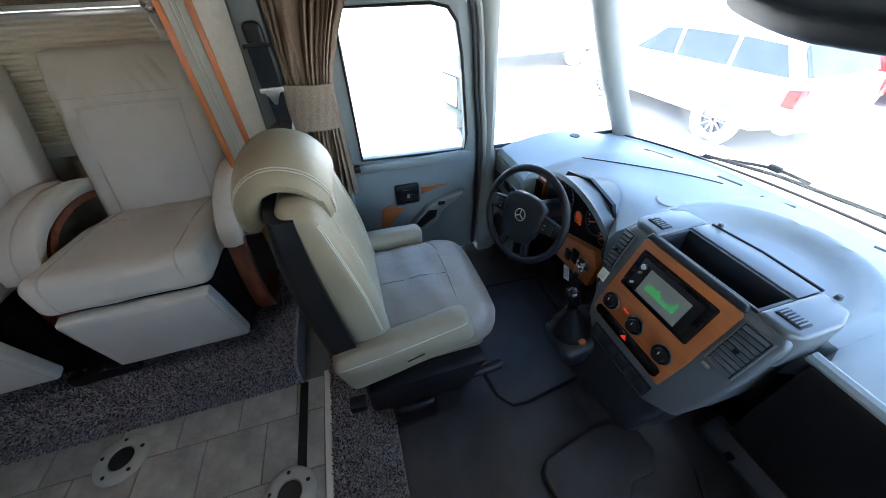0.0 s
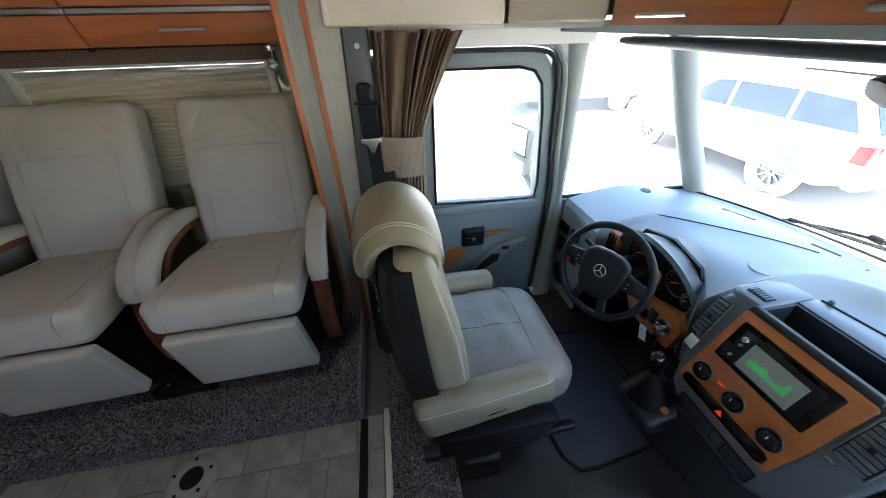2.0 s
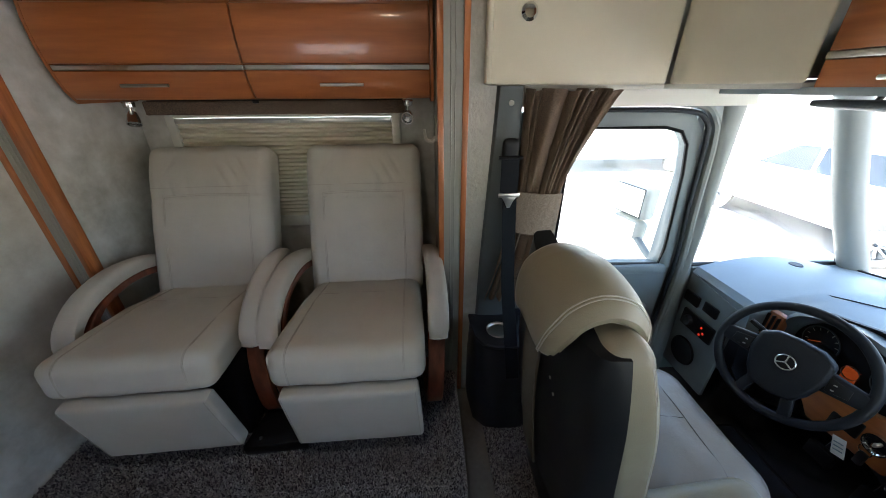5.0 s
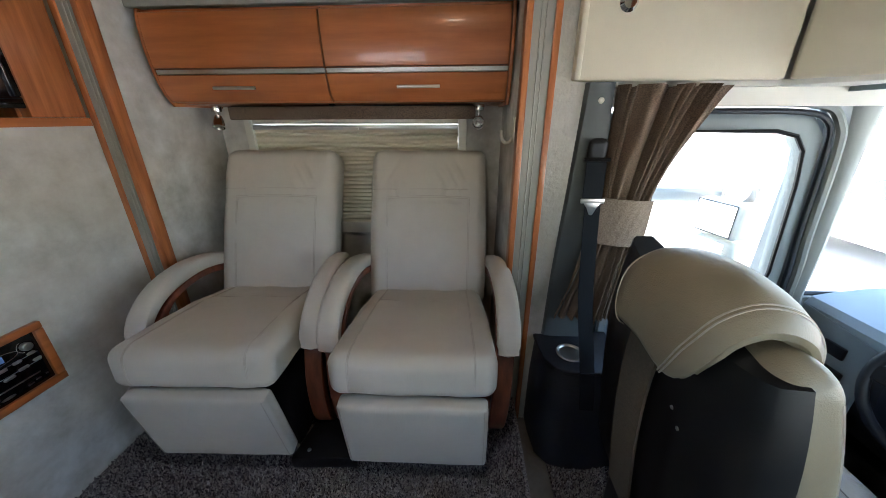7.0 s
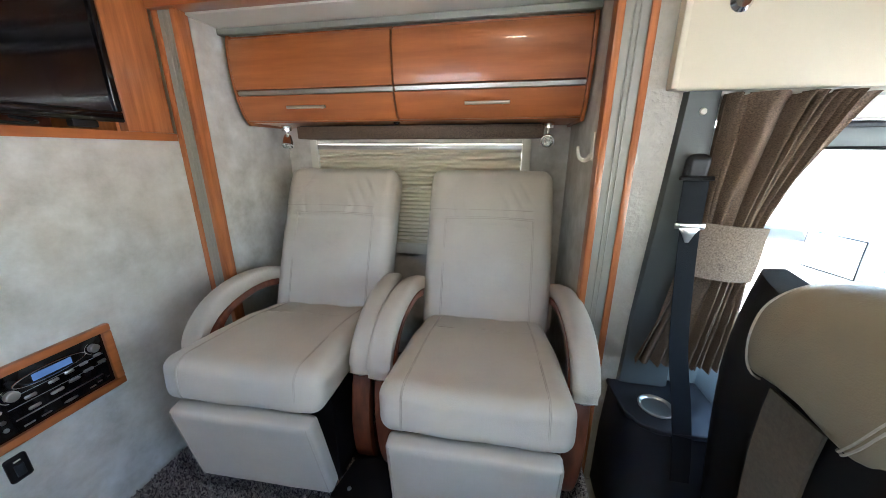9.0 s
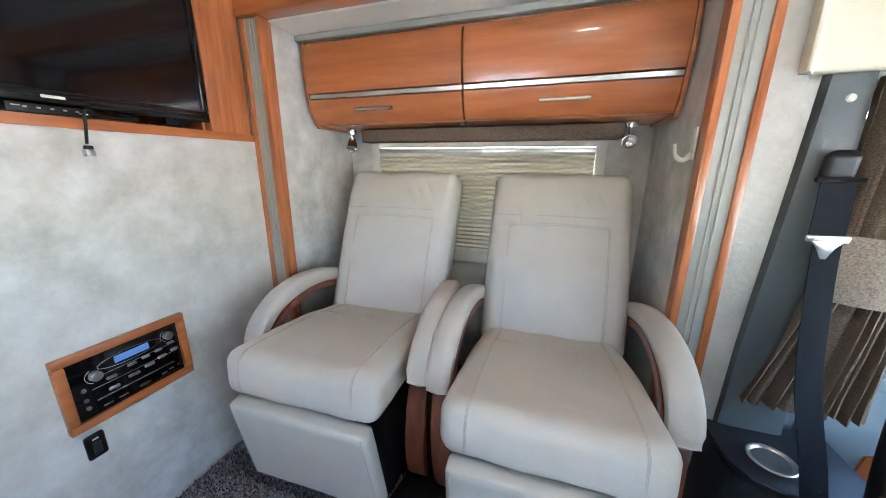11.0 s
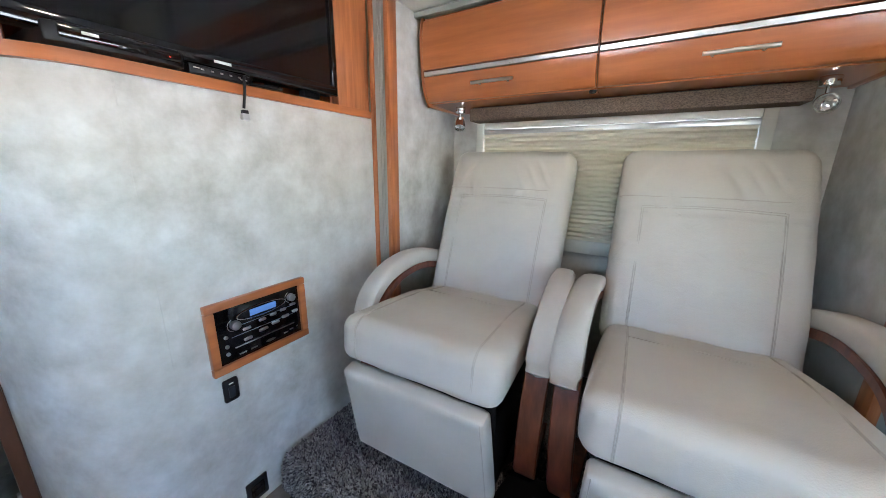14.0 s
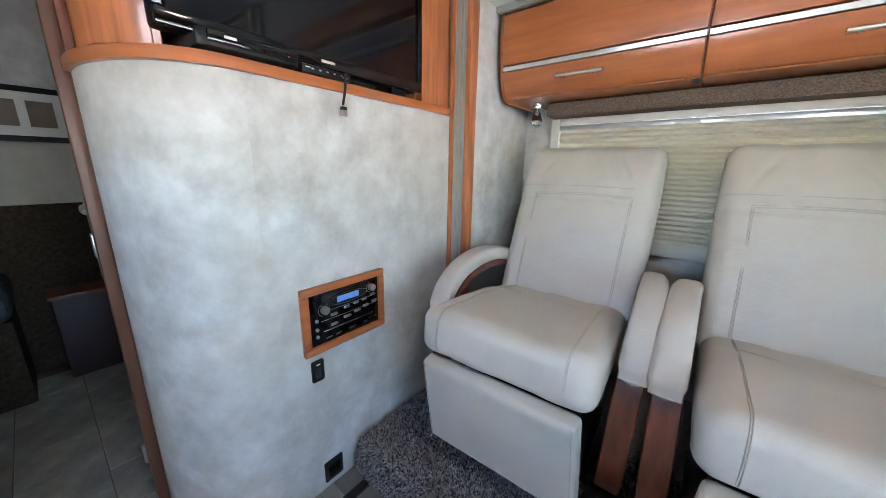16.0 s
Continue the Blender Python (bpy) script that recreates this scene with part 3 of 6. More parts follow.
def recliner(cx, lip):
    root = thing("recliner_chair", (cx, 0.78, PZ), "ivory leather recliner with bent cherry wood arms and footrest", "chair", "recliners in the slide-out")
    # seat
    f = lambda p: Vector((p.x * (1 + 0.04 * (-p.y / 0.28)), p.y, p.z - 0.032 * max(0.0, p.y / 0.28) + 0.003 * math.cos(p.x * 40) * (0.5 if p.z > 0 else 0)))
    go = padmap((0.448, 0.565, 0.132), 0.038, (0.004, 0.010, 0.004), f)
    m = MV(cx, 0.748, 0.562) @ RX(-5.0)
    seat = part("seat", pad(go, m, 32, 0.003), LEATHER, root)
    lines = []
    for u in (-0.62, 0.62):
        lines.append([(u, -1, -0.75), (u, -1, 0.2), (u, -1, 1), (u, -0.3, 1), (u, 0.8, 1)])
        lines.append([(u * 1.03, -1, -0.75), (u * 1.03, -1, 0.2), (u * 1.03, -1, 1), (u * 1.03, -0.3, 1), (u * 1.03, 0.8, 1)])
    lines.append([(-0.62, 0.15, 1), (0.62, 0.15, 1)])
    pipes(seat, STITCH, go, m, lines, 0.0015)
    # back
    def fb(p):
        k = p.z / 0.31
        q = Vector((p.x * (1 + 0.012 * k), p.y + 0.012 * k * k - (0.009 * math.exp(-((k - 0.66) / 0.28) ** 2) if p.y < 0 else 0), p.z))
        if p.y < 0:
            q.y += 0.0045 * math.exp(-((k - 0.32) / 0.020) ** 2) * (1 + 0.4 * math.sin(p.x * 70))
            # short gathers above the seam
            for j, ux in enumerate((-0.155, -0.128, -0.095, -0.06, 0.045, 0.072, 0.098, 0.13, 0.158)):
                lean = 0.06 * (k - 0.36) * (1 if j > 3 else -1)
                top = 0.14 + 0.16 * ((j * 7) % 5) / 5
                q.y += (0.0060 if j % 2 else -0.0030) * (0.4 + 0.6 * ((j * 5) % 7) / 6) * math.exp(-((p.x - ux - lean) / 0.0085) ** 2) / (1 + math.exp(-(k - 0.35) * 60)) * math.exp(-(max(0.0, k - 0.35) / top) ** 2)
            # long slack folds that run from the top corners to the seam
            for ux, kx, w in ((0.10, 0.66, 0.010), (0.135, 0.72, 0.009), (0.06, 0.60, 0.011), (-0.15, 0.70, 0.010)):
                c_ = p.x - ux + 0.16 * (k - kx) * (1 if ux > 0 else -1)
                q.y += 0.0050 * math.exp(-(c_ / w) ** 2) * math.exp(-((k - kx) / 0.16) ** 2)
        return q
    gb = padmap((0.474, 0.14, 0.645), 0.042, (0.004, 0.02, 0.006), fb)
    mb = MV(cx, 1.125, 0.80) @ RX(-25)
    back = part("backrest", pad(gb, mb, 84, 0.0045), LEATHER, root)
    pipes(back, STITCH, gb, mb, [
        [(-0.58, -1, -0.92), (-0.58, -1, 0.0), (-0.58, -1, 0.205), (0.0, -1, 0.215), (0.58, -1, 0.205), (0.58, -1, 0.0), (0.58, -1, -0.92)],
        [(-0.605, -1, -0.92), (-0.605, -1, 0.0), (-0.605, -1, 0.222), (0.0, -1, 0.232), (0.605, -1, 0.222), (0.605, -1, 0.0), (0.605, -1, -0.92)],
        [(-1, -0.7, 0.33), (-0.8, -1, 0.32), (-0.3, -1, 0.315), (0.3, -1, 0.315), (0.8, -1, 0.32), (1, -0.7, 0.33)]], 0.0015)
    # footrest
    gf = padmap((0.425, 0.050, 0.300), 0.014, (0.001, 0.004, 0.002), lambda p: Vector((p.x * (1 - 0.02 * p.z / 0.15), p.y, p.z)))
    mf = MV(cx, 0.497, 0.362) @ RX(11)
    foot = part("footrest", pad(gf, mf, 16, 0.0012), LEATHER, root)
    part("piping", seam(gf, mf, [(0.93, -1, -0.95), (0.93, -1, 0.0), (0.93, -1, 0.95)], 0.0014), STITCH, foot)
    part("piping", seam(gf, mf, [(-0.93, -1, -0.95), (-0.93, -1, 0.0), (-0.93, -1, 0.95)], 0.0014), STITCH, foot)
    if lip:
        part("lip", prism([(0.468, 0.486), (0.455, 0.470), (0.452, 0.462), (0.458, 0.460), (0.476, 0.482)], "x", cx - 0.185, cx + 0.130, 0.002), LEATHER, foot, "loose leather flap along the footrest's top")
    # arms
    for s in (-1, 1):
        x = cx + s * 0.272
        path = spline([(x - s * 0.012, 1.06, 0.676), (x, 0.97, 0.698), (x + s * 0.006, 0.86, 0.705), (x + s * 0.01, 0.74, 0.682), (x + s * 0.01, 0.655, 0.628), (x + s * 0.008, 0.615, 0.555)], 7)
        n = len(path)
        q = bmesh.new()
        rings = []
        for i, p in enumerate(path):
            d = (path[min(i + 1, n - 1)] - path[max(i - 1, 0)]).normalized()
            side = Vector((1, 0, 0))
            nrm = side.cross(d).normalized()
            k = i / (n - 1)
            w = 0.037 * (1 - 0.2 * (1 - k) ** 3) * (1.0 if k < 0.93 else 0.86)
            h = 0.030 * (0.65 + 0.35 * math.sin(math.pi * min(1, 0.15 + k * 0.9))) * (1.0 if 0.02 < k < 0.96 else 0.7)
            ring = []
            for a in range(14):
                c, sn = math.cos(2 * math.pi * a / 14), math.sin(2 * math.pi * a / 14)
                ring.append(q.verts.new(p + side * math.copysign(abs(c) ** 0.6, c) * w + nrm * math.copysign(abs(sn) ** 0.6, sn) * h))
            rings.append(ring)
        for A, B in zip(rings, rings[1:]):
            for a in range(14):
                q.faces.new((A[a], A[(a + 1) % 14], B[(a + 1) % 14], B[a]))
        for R in (rings[0], rings[-1]):
            c = sum((v.co for v in R), Vector()) / 14
            d = (path[0] - path[1]).normalized() if R is rings[0] else (path[-1] - path[-2]).normalized()
            t = q.verts.new(c + d * 0.008)
            for a in range(14):
                q.faces.new((R[a], R[(a + 1) % 14], t))
        arm = part("armrest", q, LEATHER, root)
        part("piping", tube([p + Vector((s * 0.034, 0, 0.012)) for p in path[2:-2]], 0.0016, 5), STITCH, arm)
        wpath = spline([(x - s * 0.01, 1.05, 0.64), (x, 0.96, 0.664), (x + s * 0.004, 0.86, 0.668), (x + s * 0.006, 0.755, 0.645), (x + s * 0.004, 0.675, 0.575), (x, 0.635, 0.47), (x - s * 0.004, 0.628, 0.34), (x - s * 0.01, 0.66, 0.21), (x - s * 0.02, 0.76, 0.136), (x - s * 0.03, 0.95, 0.130)], 6)
        q = bmesh.new()
        rings = []
        for i, p in enumerate(wpath):
            d = (wpath[min(i + 1, len(wpath) - 1)] - wpath[max(i - 1, 0)]).normalized()
            nrm = Vector((1, 0, 0)).cross(d).normalized()
            rings.append([q.verts.new(p + Vector((a, 0, 0)) + nrm * b) for a, b in ((-0.030, -0.010), (-0.027, -0.013), (0.027, -0.013), (0.030, -0.010), (0.030, 0.010), (0.027, 0.013), (-0.027, 0.013), (-0.030, 0.010))])
        for A, B in zip(rings, rings[1:]):
            for a in range(8):
                q.faces.new((A[a], A[(a + 1) % 8], B[(a + 1) % 8], B[a]))
        q.faces.new(rings[0])
        q.faces.new(rings[-1][::-1])
        part("wood_frame", q, WOOD_DARK, root, "bent cherry wood arm frame")
    part("base", box(cx - 0.19, cx + 0.19, 0.60, 0.98, PZ + 0.012, 0.46, 0.02), BLACK, root, "black steel recliner base")
    part("base_ring", lathe([(0.0, 0.012), (0.20, 0.012), (0.21, 0.006), (0.21, 0.0), (0.0, 0.0)], MV(cx, 0.80, PZ), 32), BLACK, root)
    return root


rear_chair = recliner(-1.308, True)
rear_chair.matrix_basis = MV(-1.308, 0.78, PZ) @ RZ(2.3)
chair = recliner(-0.684, False)
chair.matrix_basis = MV(-0.683, 0.785, PZ) @ RZ(1.2)

bb = thing("floor_box", (-1.0, 0.63, PZ), "flat black plastic box lying between the recliners", "box")
part("body", prism([(-1.115, 0.53), (-0.885, 0.545), (-0.93, 0.71), (-1.085, 0.70)], "z", PZ + 0.002, PZ + 0.055, 0.012), BLACK, bb)
part("screw", lathe([(0, 0.004), (0.006, 0.003), (0.007, 0)], MV(-1.06, 0.565, PZ + 0.055), 10), STEEL, bb)

# ---- overhead cabinets of the slide-out ----
CABX = (-1.648, -1.0295, -0.402)
PROF = [(1.042, 1.566), (1.036, 1.52), (1.036, 1.46), (1.042, 1.41), (1.052, 1.36), (1.068, 1.315), (1.088, 1.287)]


def prof_y(z):
    for (y0, z0), (y1, z1) in zip(PROF, PROF[1:]):
        if z1 <= z <= z0:
            return y0 + (y1 - y0) * (z0 - z) / (z0 - z1)
    return PROF[-1][0]


def skin(x0, x1, z0, z1, thick=0.018, off=0.0, n=10):
    zs = [z1 + (z0 - z1) * k / n for k in range(n + 1)]
    front = [(prof_y(z) + off, z) for z in zs]
    return prism(front + [(y + thick, z) for y, z in front[::-1]], "x", x0, x1, 0.0015, 1)


for i in range(2):
    x0, x1 = CABX[i], CABX[i + 1]
    root = thing("wall_cabinet", ((x0 + x1) / 2, 1.2, 1.283), "glossy cherry wood overhead cabinet with steel inlay strip", "cabinet", "overhead cabinets in the slide-out")
    part("body", prism([(y + 0.02, z) for y, z in PROF] + [(1.365, 1.283), (1.365, 1.575), (1.06, 1.575)], "x", x0 + 0.001, x1 - 0.001), WOOD, root)
    d = part("door", skin(x0 + 0.003, x1 - 0.003, 1.397, 1.563), WOOD, root)
    part("inlay", skin(x0 + 0.003, x1 - 0.003, 1.379, 1.394, 0.014, 0.003, 3), STEEL, d, "brushed steel inlay strip")
    part("lower_panel", skin(x0 + 0.003, x1 - 0.003, 1.290, 1.376), WOOD, d)
    hx = ((-1.436, -1.284), (-0.781, -0.634))[i]
    yb = prof_y(1.333)
    hb = tube([(hx[0], yb - 0.026, 1.333), (hx[1], yb - 0.026, 1.333)], 0.0055, 10)
    for k in (0.16, 0.84):
        xx = hx[0] + (hx[1] - hx[0]) * k
        hb = tube([(xx, yb - 0.026, 1.333), (xx, yb + 0.004, 1.333)], 0.004, 8, bm=hb)
    part("handle", hb, STEEL, d, "brushed steel bar handle")
for x in (CABX[0], CABX[2]):
    s = -1 if x == CABX[0] else 1
    part("side_panel", prism([(y + 0.004, z) for y, z in PROF] + [(1.10, 1.276), (1.365, 1.276), (1.365, 1.578), (1.05, 1.578)], "x", x, x + s * 0.012, 0.002), WOOD, root)
part("catch", lathe([(0, 0.010), (0.010, 0.008), (0.012, 0)], MV(-1.04, 1.10, 1.283) @ RX(180), 14), BLACK, root)
solid("trim_cabinet_top", box(SX0, SX1, 1.035, 1.06, 1.577, 1.597, 0.003), ALU, "grey aluminium strip over the cabinets", "trim", "structure")

# valance, spotlights, hook
vl = thing("valance", (-1.015, 1.26, 1.236), "brown woven window valance under the cabinets", "valance")
part("cloth", box(-1.525, -0.505, 1.212, 1.30, 1.229, 1.2795, 0.005, 2), CURTAIN, vl)
part("mounting_strip", box(-1.515, -0.515, 1.225, 1.29, 1.2795, 1.2828, 0.001), BLACK, vl)
for x in (-1.525, -0.505):
    part("end_seam", tube([(x, 1.218, 1.236), (x, 1.218, 1.272)], 0.0015, 5), CURTAIN, vl)


def spotlight(x, aim):
    root = thing("spotlight", (x, 1.185, 1.283), "small chrome swivel spotlight under the cabinet", "lamp", "reading spotlights")
    part("mount", lathe([(0, 0), (0.020, 0), (0.021, -0.004), (0.019, -0.022), (0.008, -0.024), (0, -0.024)], MV(x, 1.185, 1.282), 20), CHROME, root)
    part("stem", tube([(x, 1.185, 1.26), (x, 1.184, 1.235)], 0.005, 8), CHROME, root)
    m = look((x, 1.183, 1.222), aim) @ RX(180)
    part("head", lathe([(0.007, -0.024), (0.014, -0.022), (0.020, -0.004), (0.024, 0.016), (0.0245, 0.026), (0.021, 0.026), (0.019, 0.014), (0, 0.002)], m, 20), CHROME, root)
    b = part("bulb", lathe([(0, 0.020), (0.010, 0.018), (0.0185, 0.014)], m, 16), LENS, root)
    b.visible_shadow = False
    return root


spotlight(-1.553, (-1.45, 0.9, 0.7))
spotlight(-0.492, (-0.60, 0.4, 0.95))
hk = thing("coat_hook", (SX1, 0.94, 1.17), "white plastic stick-on wall hook", "hook")
part("plate", box(SX1 - 0.006, SX1 - 0.001, 0.925, 0.955, 1.155, 1.235, 0.0025), WHITE, hk)
part("prong", tube(spline([(SX1 - 0.005, 0.94, 1.17), (SX1 - 0.02, 0.94, 1.155), (SX1 - 0.038, 0.94, 1.165), (SX1 - 0.044, 0.94, 1.195)], 5), lambda k: 0.0075 - 0.003 * k, 8), WHITE, hk)

# window with pleated blind
win = thing("window_slide", (-1.04, YB, 0.72), "slide-out window with a lowered cream pleated blind", "window", kind="structure")
for a, b in ((-1.548, -1.512), (-0.574, -0.538)):
    part("side_track", box(a, b, 1.335, 1.372, 0.715, 1.236, 0.004), WHITE, win)
part("head_rail", box(-1.512, -0.574, 1.338, 1.368, 1.2095, 1.236, 0.003), WHITE, win)
part("top_bar", box(-1.512, -0.574, 1.336, 1.362, 1.186, 1.207, 0.003), STEEL, win, "shiny aluminium blind bar")
zz = [(1.348 + (0.0045 if k % 2 else -0.0045), 1.186 - 0.432 * k / 46) for k in range(47)]
part("blind", prism(zz + [(y + 0.002, z) for y, z in zz[::-1]], "x", -1.511, -0.575), BLIND, win, "cream pleated fabric blind")
part("bottom_bar", box(-1.511, -0.575, 1.336, 1.366, 0.700, 0.754, 0.004), WHITE, win)
part("latch", box(-1.09, -1.02, 1.328, 1.338, 1.186, 1.196, 0.002), WHITE, win)
part("pane", box(-1.52, -0.56, 1.40, 1.404, 0.72, 1.25), GLASS, win).visible_shadow = False

# ---- partition: television nook ----
nook = thing("tv_cabinet", (-1.9, 0.4, 1.236), "built-in cherry wood television cabinet on the partition", "cabinet")
part("side_panel", box(-1.80, -1.768, 0.728, 0.872, 1.237, CZ, 0.002), WOOD_UP, nook)
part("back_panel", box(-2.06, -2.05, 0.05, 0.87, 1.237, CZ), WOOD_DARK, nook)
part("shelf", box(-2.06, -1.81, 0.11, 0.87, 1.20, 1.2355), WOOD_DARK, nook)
part("side_inner", box(-2.05, -1.80, 0.72, 0.732, 1.237, CZ), WOOD_UP, nook)
dq = [(-1.852, 0.058), (-1.90, 0.008), (-1.95, -0.028), (-2.03, -0.046), (-2.06, -0.03), (-1.93, 0.0), (-1.87, 0.06)]
part("curved_door", prism(dq, "z", 1.248, CZ - 0.02, 0.002), WOOD_UP, nook, "curved cherry wood corner door")
part("inner_post", box(-2.05, -1.862, 0.045, 0.062, 1.237, CZ), WOOD_UP, nook)

tv = thing("television", (-1.77, 0.38, 1.255), "flat black glossy television above the shelf", "television")
part("casing", box(-1.815, -1.768, 0.03, 0.718, 1.262, 1.68, 0.008), BLACK, tv)
part("screen", box(-1.769, -1.7655, 0.052, 0.700, 1.290, 1.662), GLOSS, tv, "switched-off glossy screen")
bz = box(-1.769, -1.758, 0.03, 0.718, 1.260, 1.290, 0.004)
for b in ((0.03, 0.052, 1.29, 1.665), (0.700, 0.718, 1.29, 1.665), (0.03, 0.718, 1.662, 1.682)):
    bz = box(-1.769, -1.758, b[0], b[1], b[2], b[3], 0.003, bm=bz)
part("bezel", bz, GLOSS, tv)
part("logo", box(-1.759, -1.7572, 0.350, 0.388, 1.271, 1.277), WHITE, tv)
part("sensor", box(-1.80, -1.775, 0.60, 0.66, 1.243, 1.262, 0.004), BLACK, tv)

dvd = thing("disc_player", (-1.83, 0.17, 1.237), "black disc player lying on the shelf edge", "disc player")
part("casing", prism([(-2.0, 0.075), (-1.752, 0.085), (-1.740, 0.105), (-1.738, 0.27), (-1.752, 0.285), (-2.0, 0.285)], "z", 1.240, 1.272, 0.004), BLACK, dvd)
part("front", box(-1.742, -1.7335, 0.10, 0.275, 1.247, 1.268, 0.003), GLOSS, dvd)
part("logo", box(-1.7338, -1.7325, 0.128, 0.150, 1.257, 1.262), WHITE, dvd)
part("power_light", box(-1.7338, -1.7322, 0.252, 0.255, 1.253, 1.256), LED_RED, dvd)
rc = thing("media_box", (-1.76, 0.35, 1.237), "small black media box with buttons on the shelf", "media player")
part("casing", box(-1.84, -1.748, 0.292, 0.425, 1.2365, 1.256, 0.003), BLACK, rc)
for k in range(5):
    part("button", box(-1.7485, -1.7465, 0.315 + 0.02 * k, 0.321 + 0.02 * k, 1.246, 1.249), STEEL, rc)
part("label_bar", box(-1.7485, -1.7468, 0.300, 0.312, 1.248, 1.250), WHITE, rc)
part("label_bar", box(-1.7485, -1.7468, 0.400, 0.416, 1.243, 1.245), WHITE, rc)
cb = thing("hdmi_cable", (-1.75, 0.41, 1.17), "short black cable hanging over the shelf edge", "cable")
part("lead", tube(spline([(-1.80, 0.46, 1.245), (-1.752, 0.425, 1.255), (-1.744, 0.408, 1.25), (-1.7415, 0.404, 1.22), (-1.757, 0.405, 1.18)], 6), 0, 8, flat=(0.004, 0.0025)), BLACK, cb)
part("plug", box(-1.764, -1.752, 0.399, 0.414, 1.157, 1.176, 0.002), BLACK, cb)
part("tip", box(-1.766, -1.750, 0.398, 0.415, 1.152, 1.167, 0.001), STEEL, cb, "bright metal plug tip")
loop = spline([(-1.79, 0.43, 1.243), (-1.765, 0.45, 1.243), (-1.76, 0.50, 1.243), (-1.78, 0.53, 1.25), (-1.81, 0.50, 1.26)], 6)
part("loop", tube(loop, 0.004, 6), BLACK, cb)

# wall stereo, switch and outlet
FX = -1.77
st = thing("wall_stereo", (FX, 0.384, 0.495), "black wall stereo in a cherry wood frame", "stereo")
for a in ((0.240, 0.528, 0.674, 0.696), (0.240, 0.528, 0.494, 0.517), (0.240, 0.262, 0.517, 0.674), (0.506, 0.528, 0.517, 0.674)):
    part("frame_rail", box(FX - 0.002, FX + 0.016, a[0] + 0.0003, a[1] - 0.0003, a[2] + 0.0003, a[3] - 0.0003, 0.003), WOOD, st)
part("face", box(FX, FX + 0.008, 0.262, 0.506, 0.517, 0.674, 0.002), GLOSS, st)
YS = lambda a: 0.270 + a * 0.228
ZS = lambda b: 0.525 + b * 0.141
F0 = FX + 0.008
part("display_ring", tube([(F0 + 0.001, YS(0.52) + 0.072 * math.cos(k * math.pi / 16), ZS(0.80) + 0.0165 * math.sin(k * math.pi / 16)) for k in range(32)], 0.0016, 6, closed=True), CHROME, st)
part("display", box(F0, F0 + 0.0015, YS(0.36), YS(0.70), ZS(0.74), ZS(0.87)), LCD_BLUE, st, "blue liquid crystal display")
for a, b, r in ((0.17, 0.68, 0.0125), (0.91, 0.84, 0.0115)):
    k = part("knob", lathe([(r, 0), (r, 0.012), (r * 0.85, 0.014), (0, 0.014)], MV(F0, YS(a), ZS(b)) @ RY(90), 24), STEEL, st)
    part("dial_ring", tube([(F0 + 0.001, YS(a) + r * 1.5 * math.cos(j * 0.3 + 2), ZS(b) + r * 1.5 * math.sin(j * 0.3 + 2)) for j in range(9)], 0.0006, 4), WHITE, k)
for a, b, w in ((0.30, 0.52, 0.018), (0.50, 0.58, 0.017), (0.645, 0.60, 0.016), (0.785, 0.62, 0.016), (0.93, 0.66, 0.015), (0.30, 0.30, 0.019), (0.50, 0.36, 0.022), (0.665, 0.40, 0.020), (0.81, 0.45, 0.019), (0.955, 0.49, 0.016)):
    part("button", box(F0, F0 + 0.004, YS(a) - w * 0.62, YS(a) + w * 0.62, ZS(b) - 0.0042, ZS(b) + 0.0042, 0.0032), STEEL, st)
for b in (0.49, 0.295, 0.14):
    part("round_button", lathe([(0.005, 0), (0.005, 0.004), (0, 0.005)], MV(F0, YS(0.055), ZS(b)) @ RY(90), 14), STEEL, st)
part("disc_slot", box(F0, F0 + 0.002, YS(0.14), YS(0.93), ZS(0.165) + 0.004, ZS(0.165) + 0.0075, 0.0008, m=MV(0, 0, 0)), STEEL, st)
part("logo", lathe([(0.0, 0.0015), (1, 0.001), (1, 0)], MV(F0, YS(0.58), ZS(0.05)) @ RY(90) @ Matrix.Diagonal((0.004, 0.015, 1, 1)), 20), STEEL, st)
for a, b, w in ((0.22, 0.04, 0.010), (0.36, 0.045, 0.010), (0.80, 0.06, 0.007), (0.88, 0.09, 0.006), (0.97, 0.10, 0.003)):
    part("label_bar", box(F0, F0 + 0.0012, YS(a) - w, YS(a) + w, ZS(b) - 0.002, ZS(b) + 0.002), STEEL, st)
for b in (0.44, 0.63):
    part("groove", box(F0, F0 + 0.0012, YS(0.12), YS(0.99), ZS(b) - 0.0006, ZS(b) + 0.0006), DASH, st)

sw = thing("rocker_switch", (FX, 0.277, 0.40), "brown plastic rocker switch plate on the wall", "switch")
part("plate", box(FX - 0.001, FX + 0.007, 0.258, 0.297, 0.402, 0.470, 0.006, 3), BLACK, sw)
part("rocker", box(FX + 0.005, FX + 0.012, 0.269, 0.286, 0.415, 0.448, 0.003), DASH_DARK, sw)
part("label_bar", box(FX + 0.0065, FX + 0.0078, 0.272, 0.284, 0.455, 0.459), WHITE, sw)
ol = thing("outlet_cover", (FX, 0.30, 0.03), "square black outlet cover low on the wall", "outlet")
part("plate", box(FX - 0.001, FX + 0.007, 0.272, 0.338, 0.024, 0.098, 0.004), BLACK, ol)
part("socket", box(FX + 0.005, FX + 0.009, 0.285, 0.325, 0.04, 0.082, 0.003), GLOSS, ol)


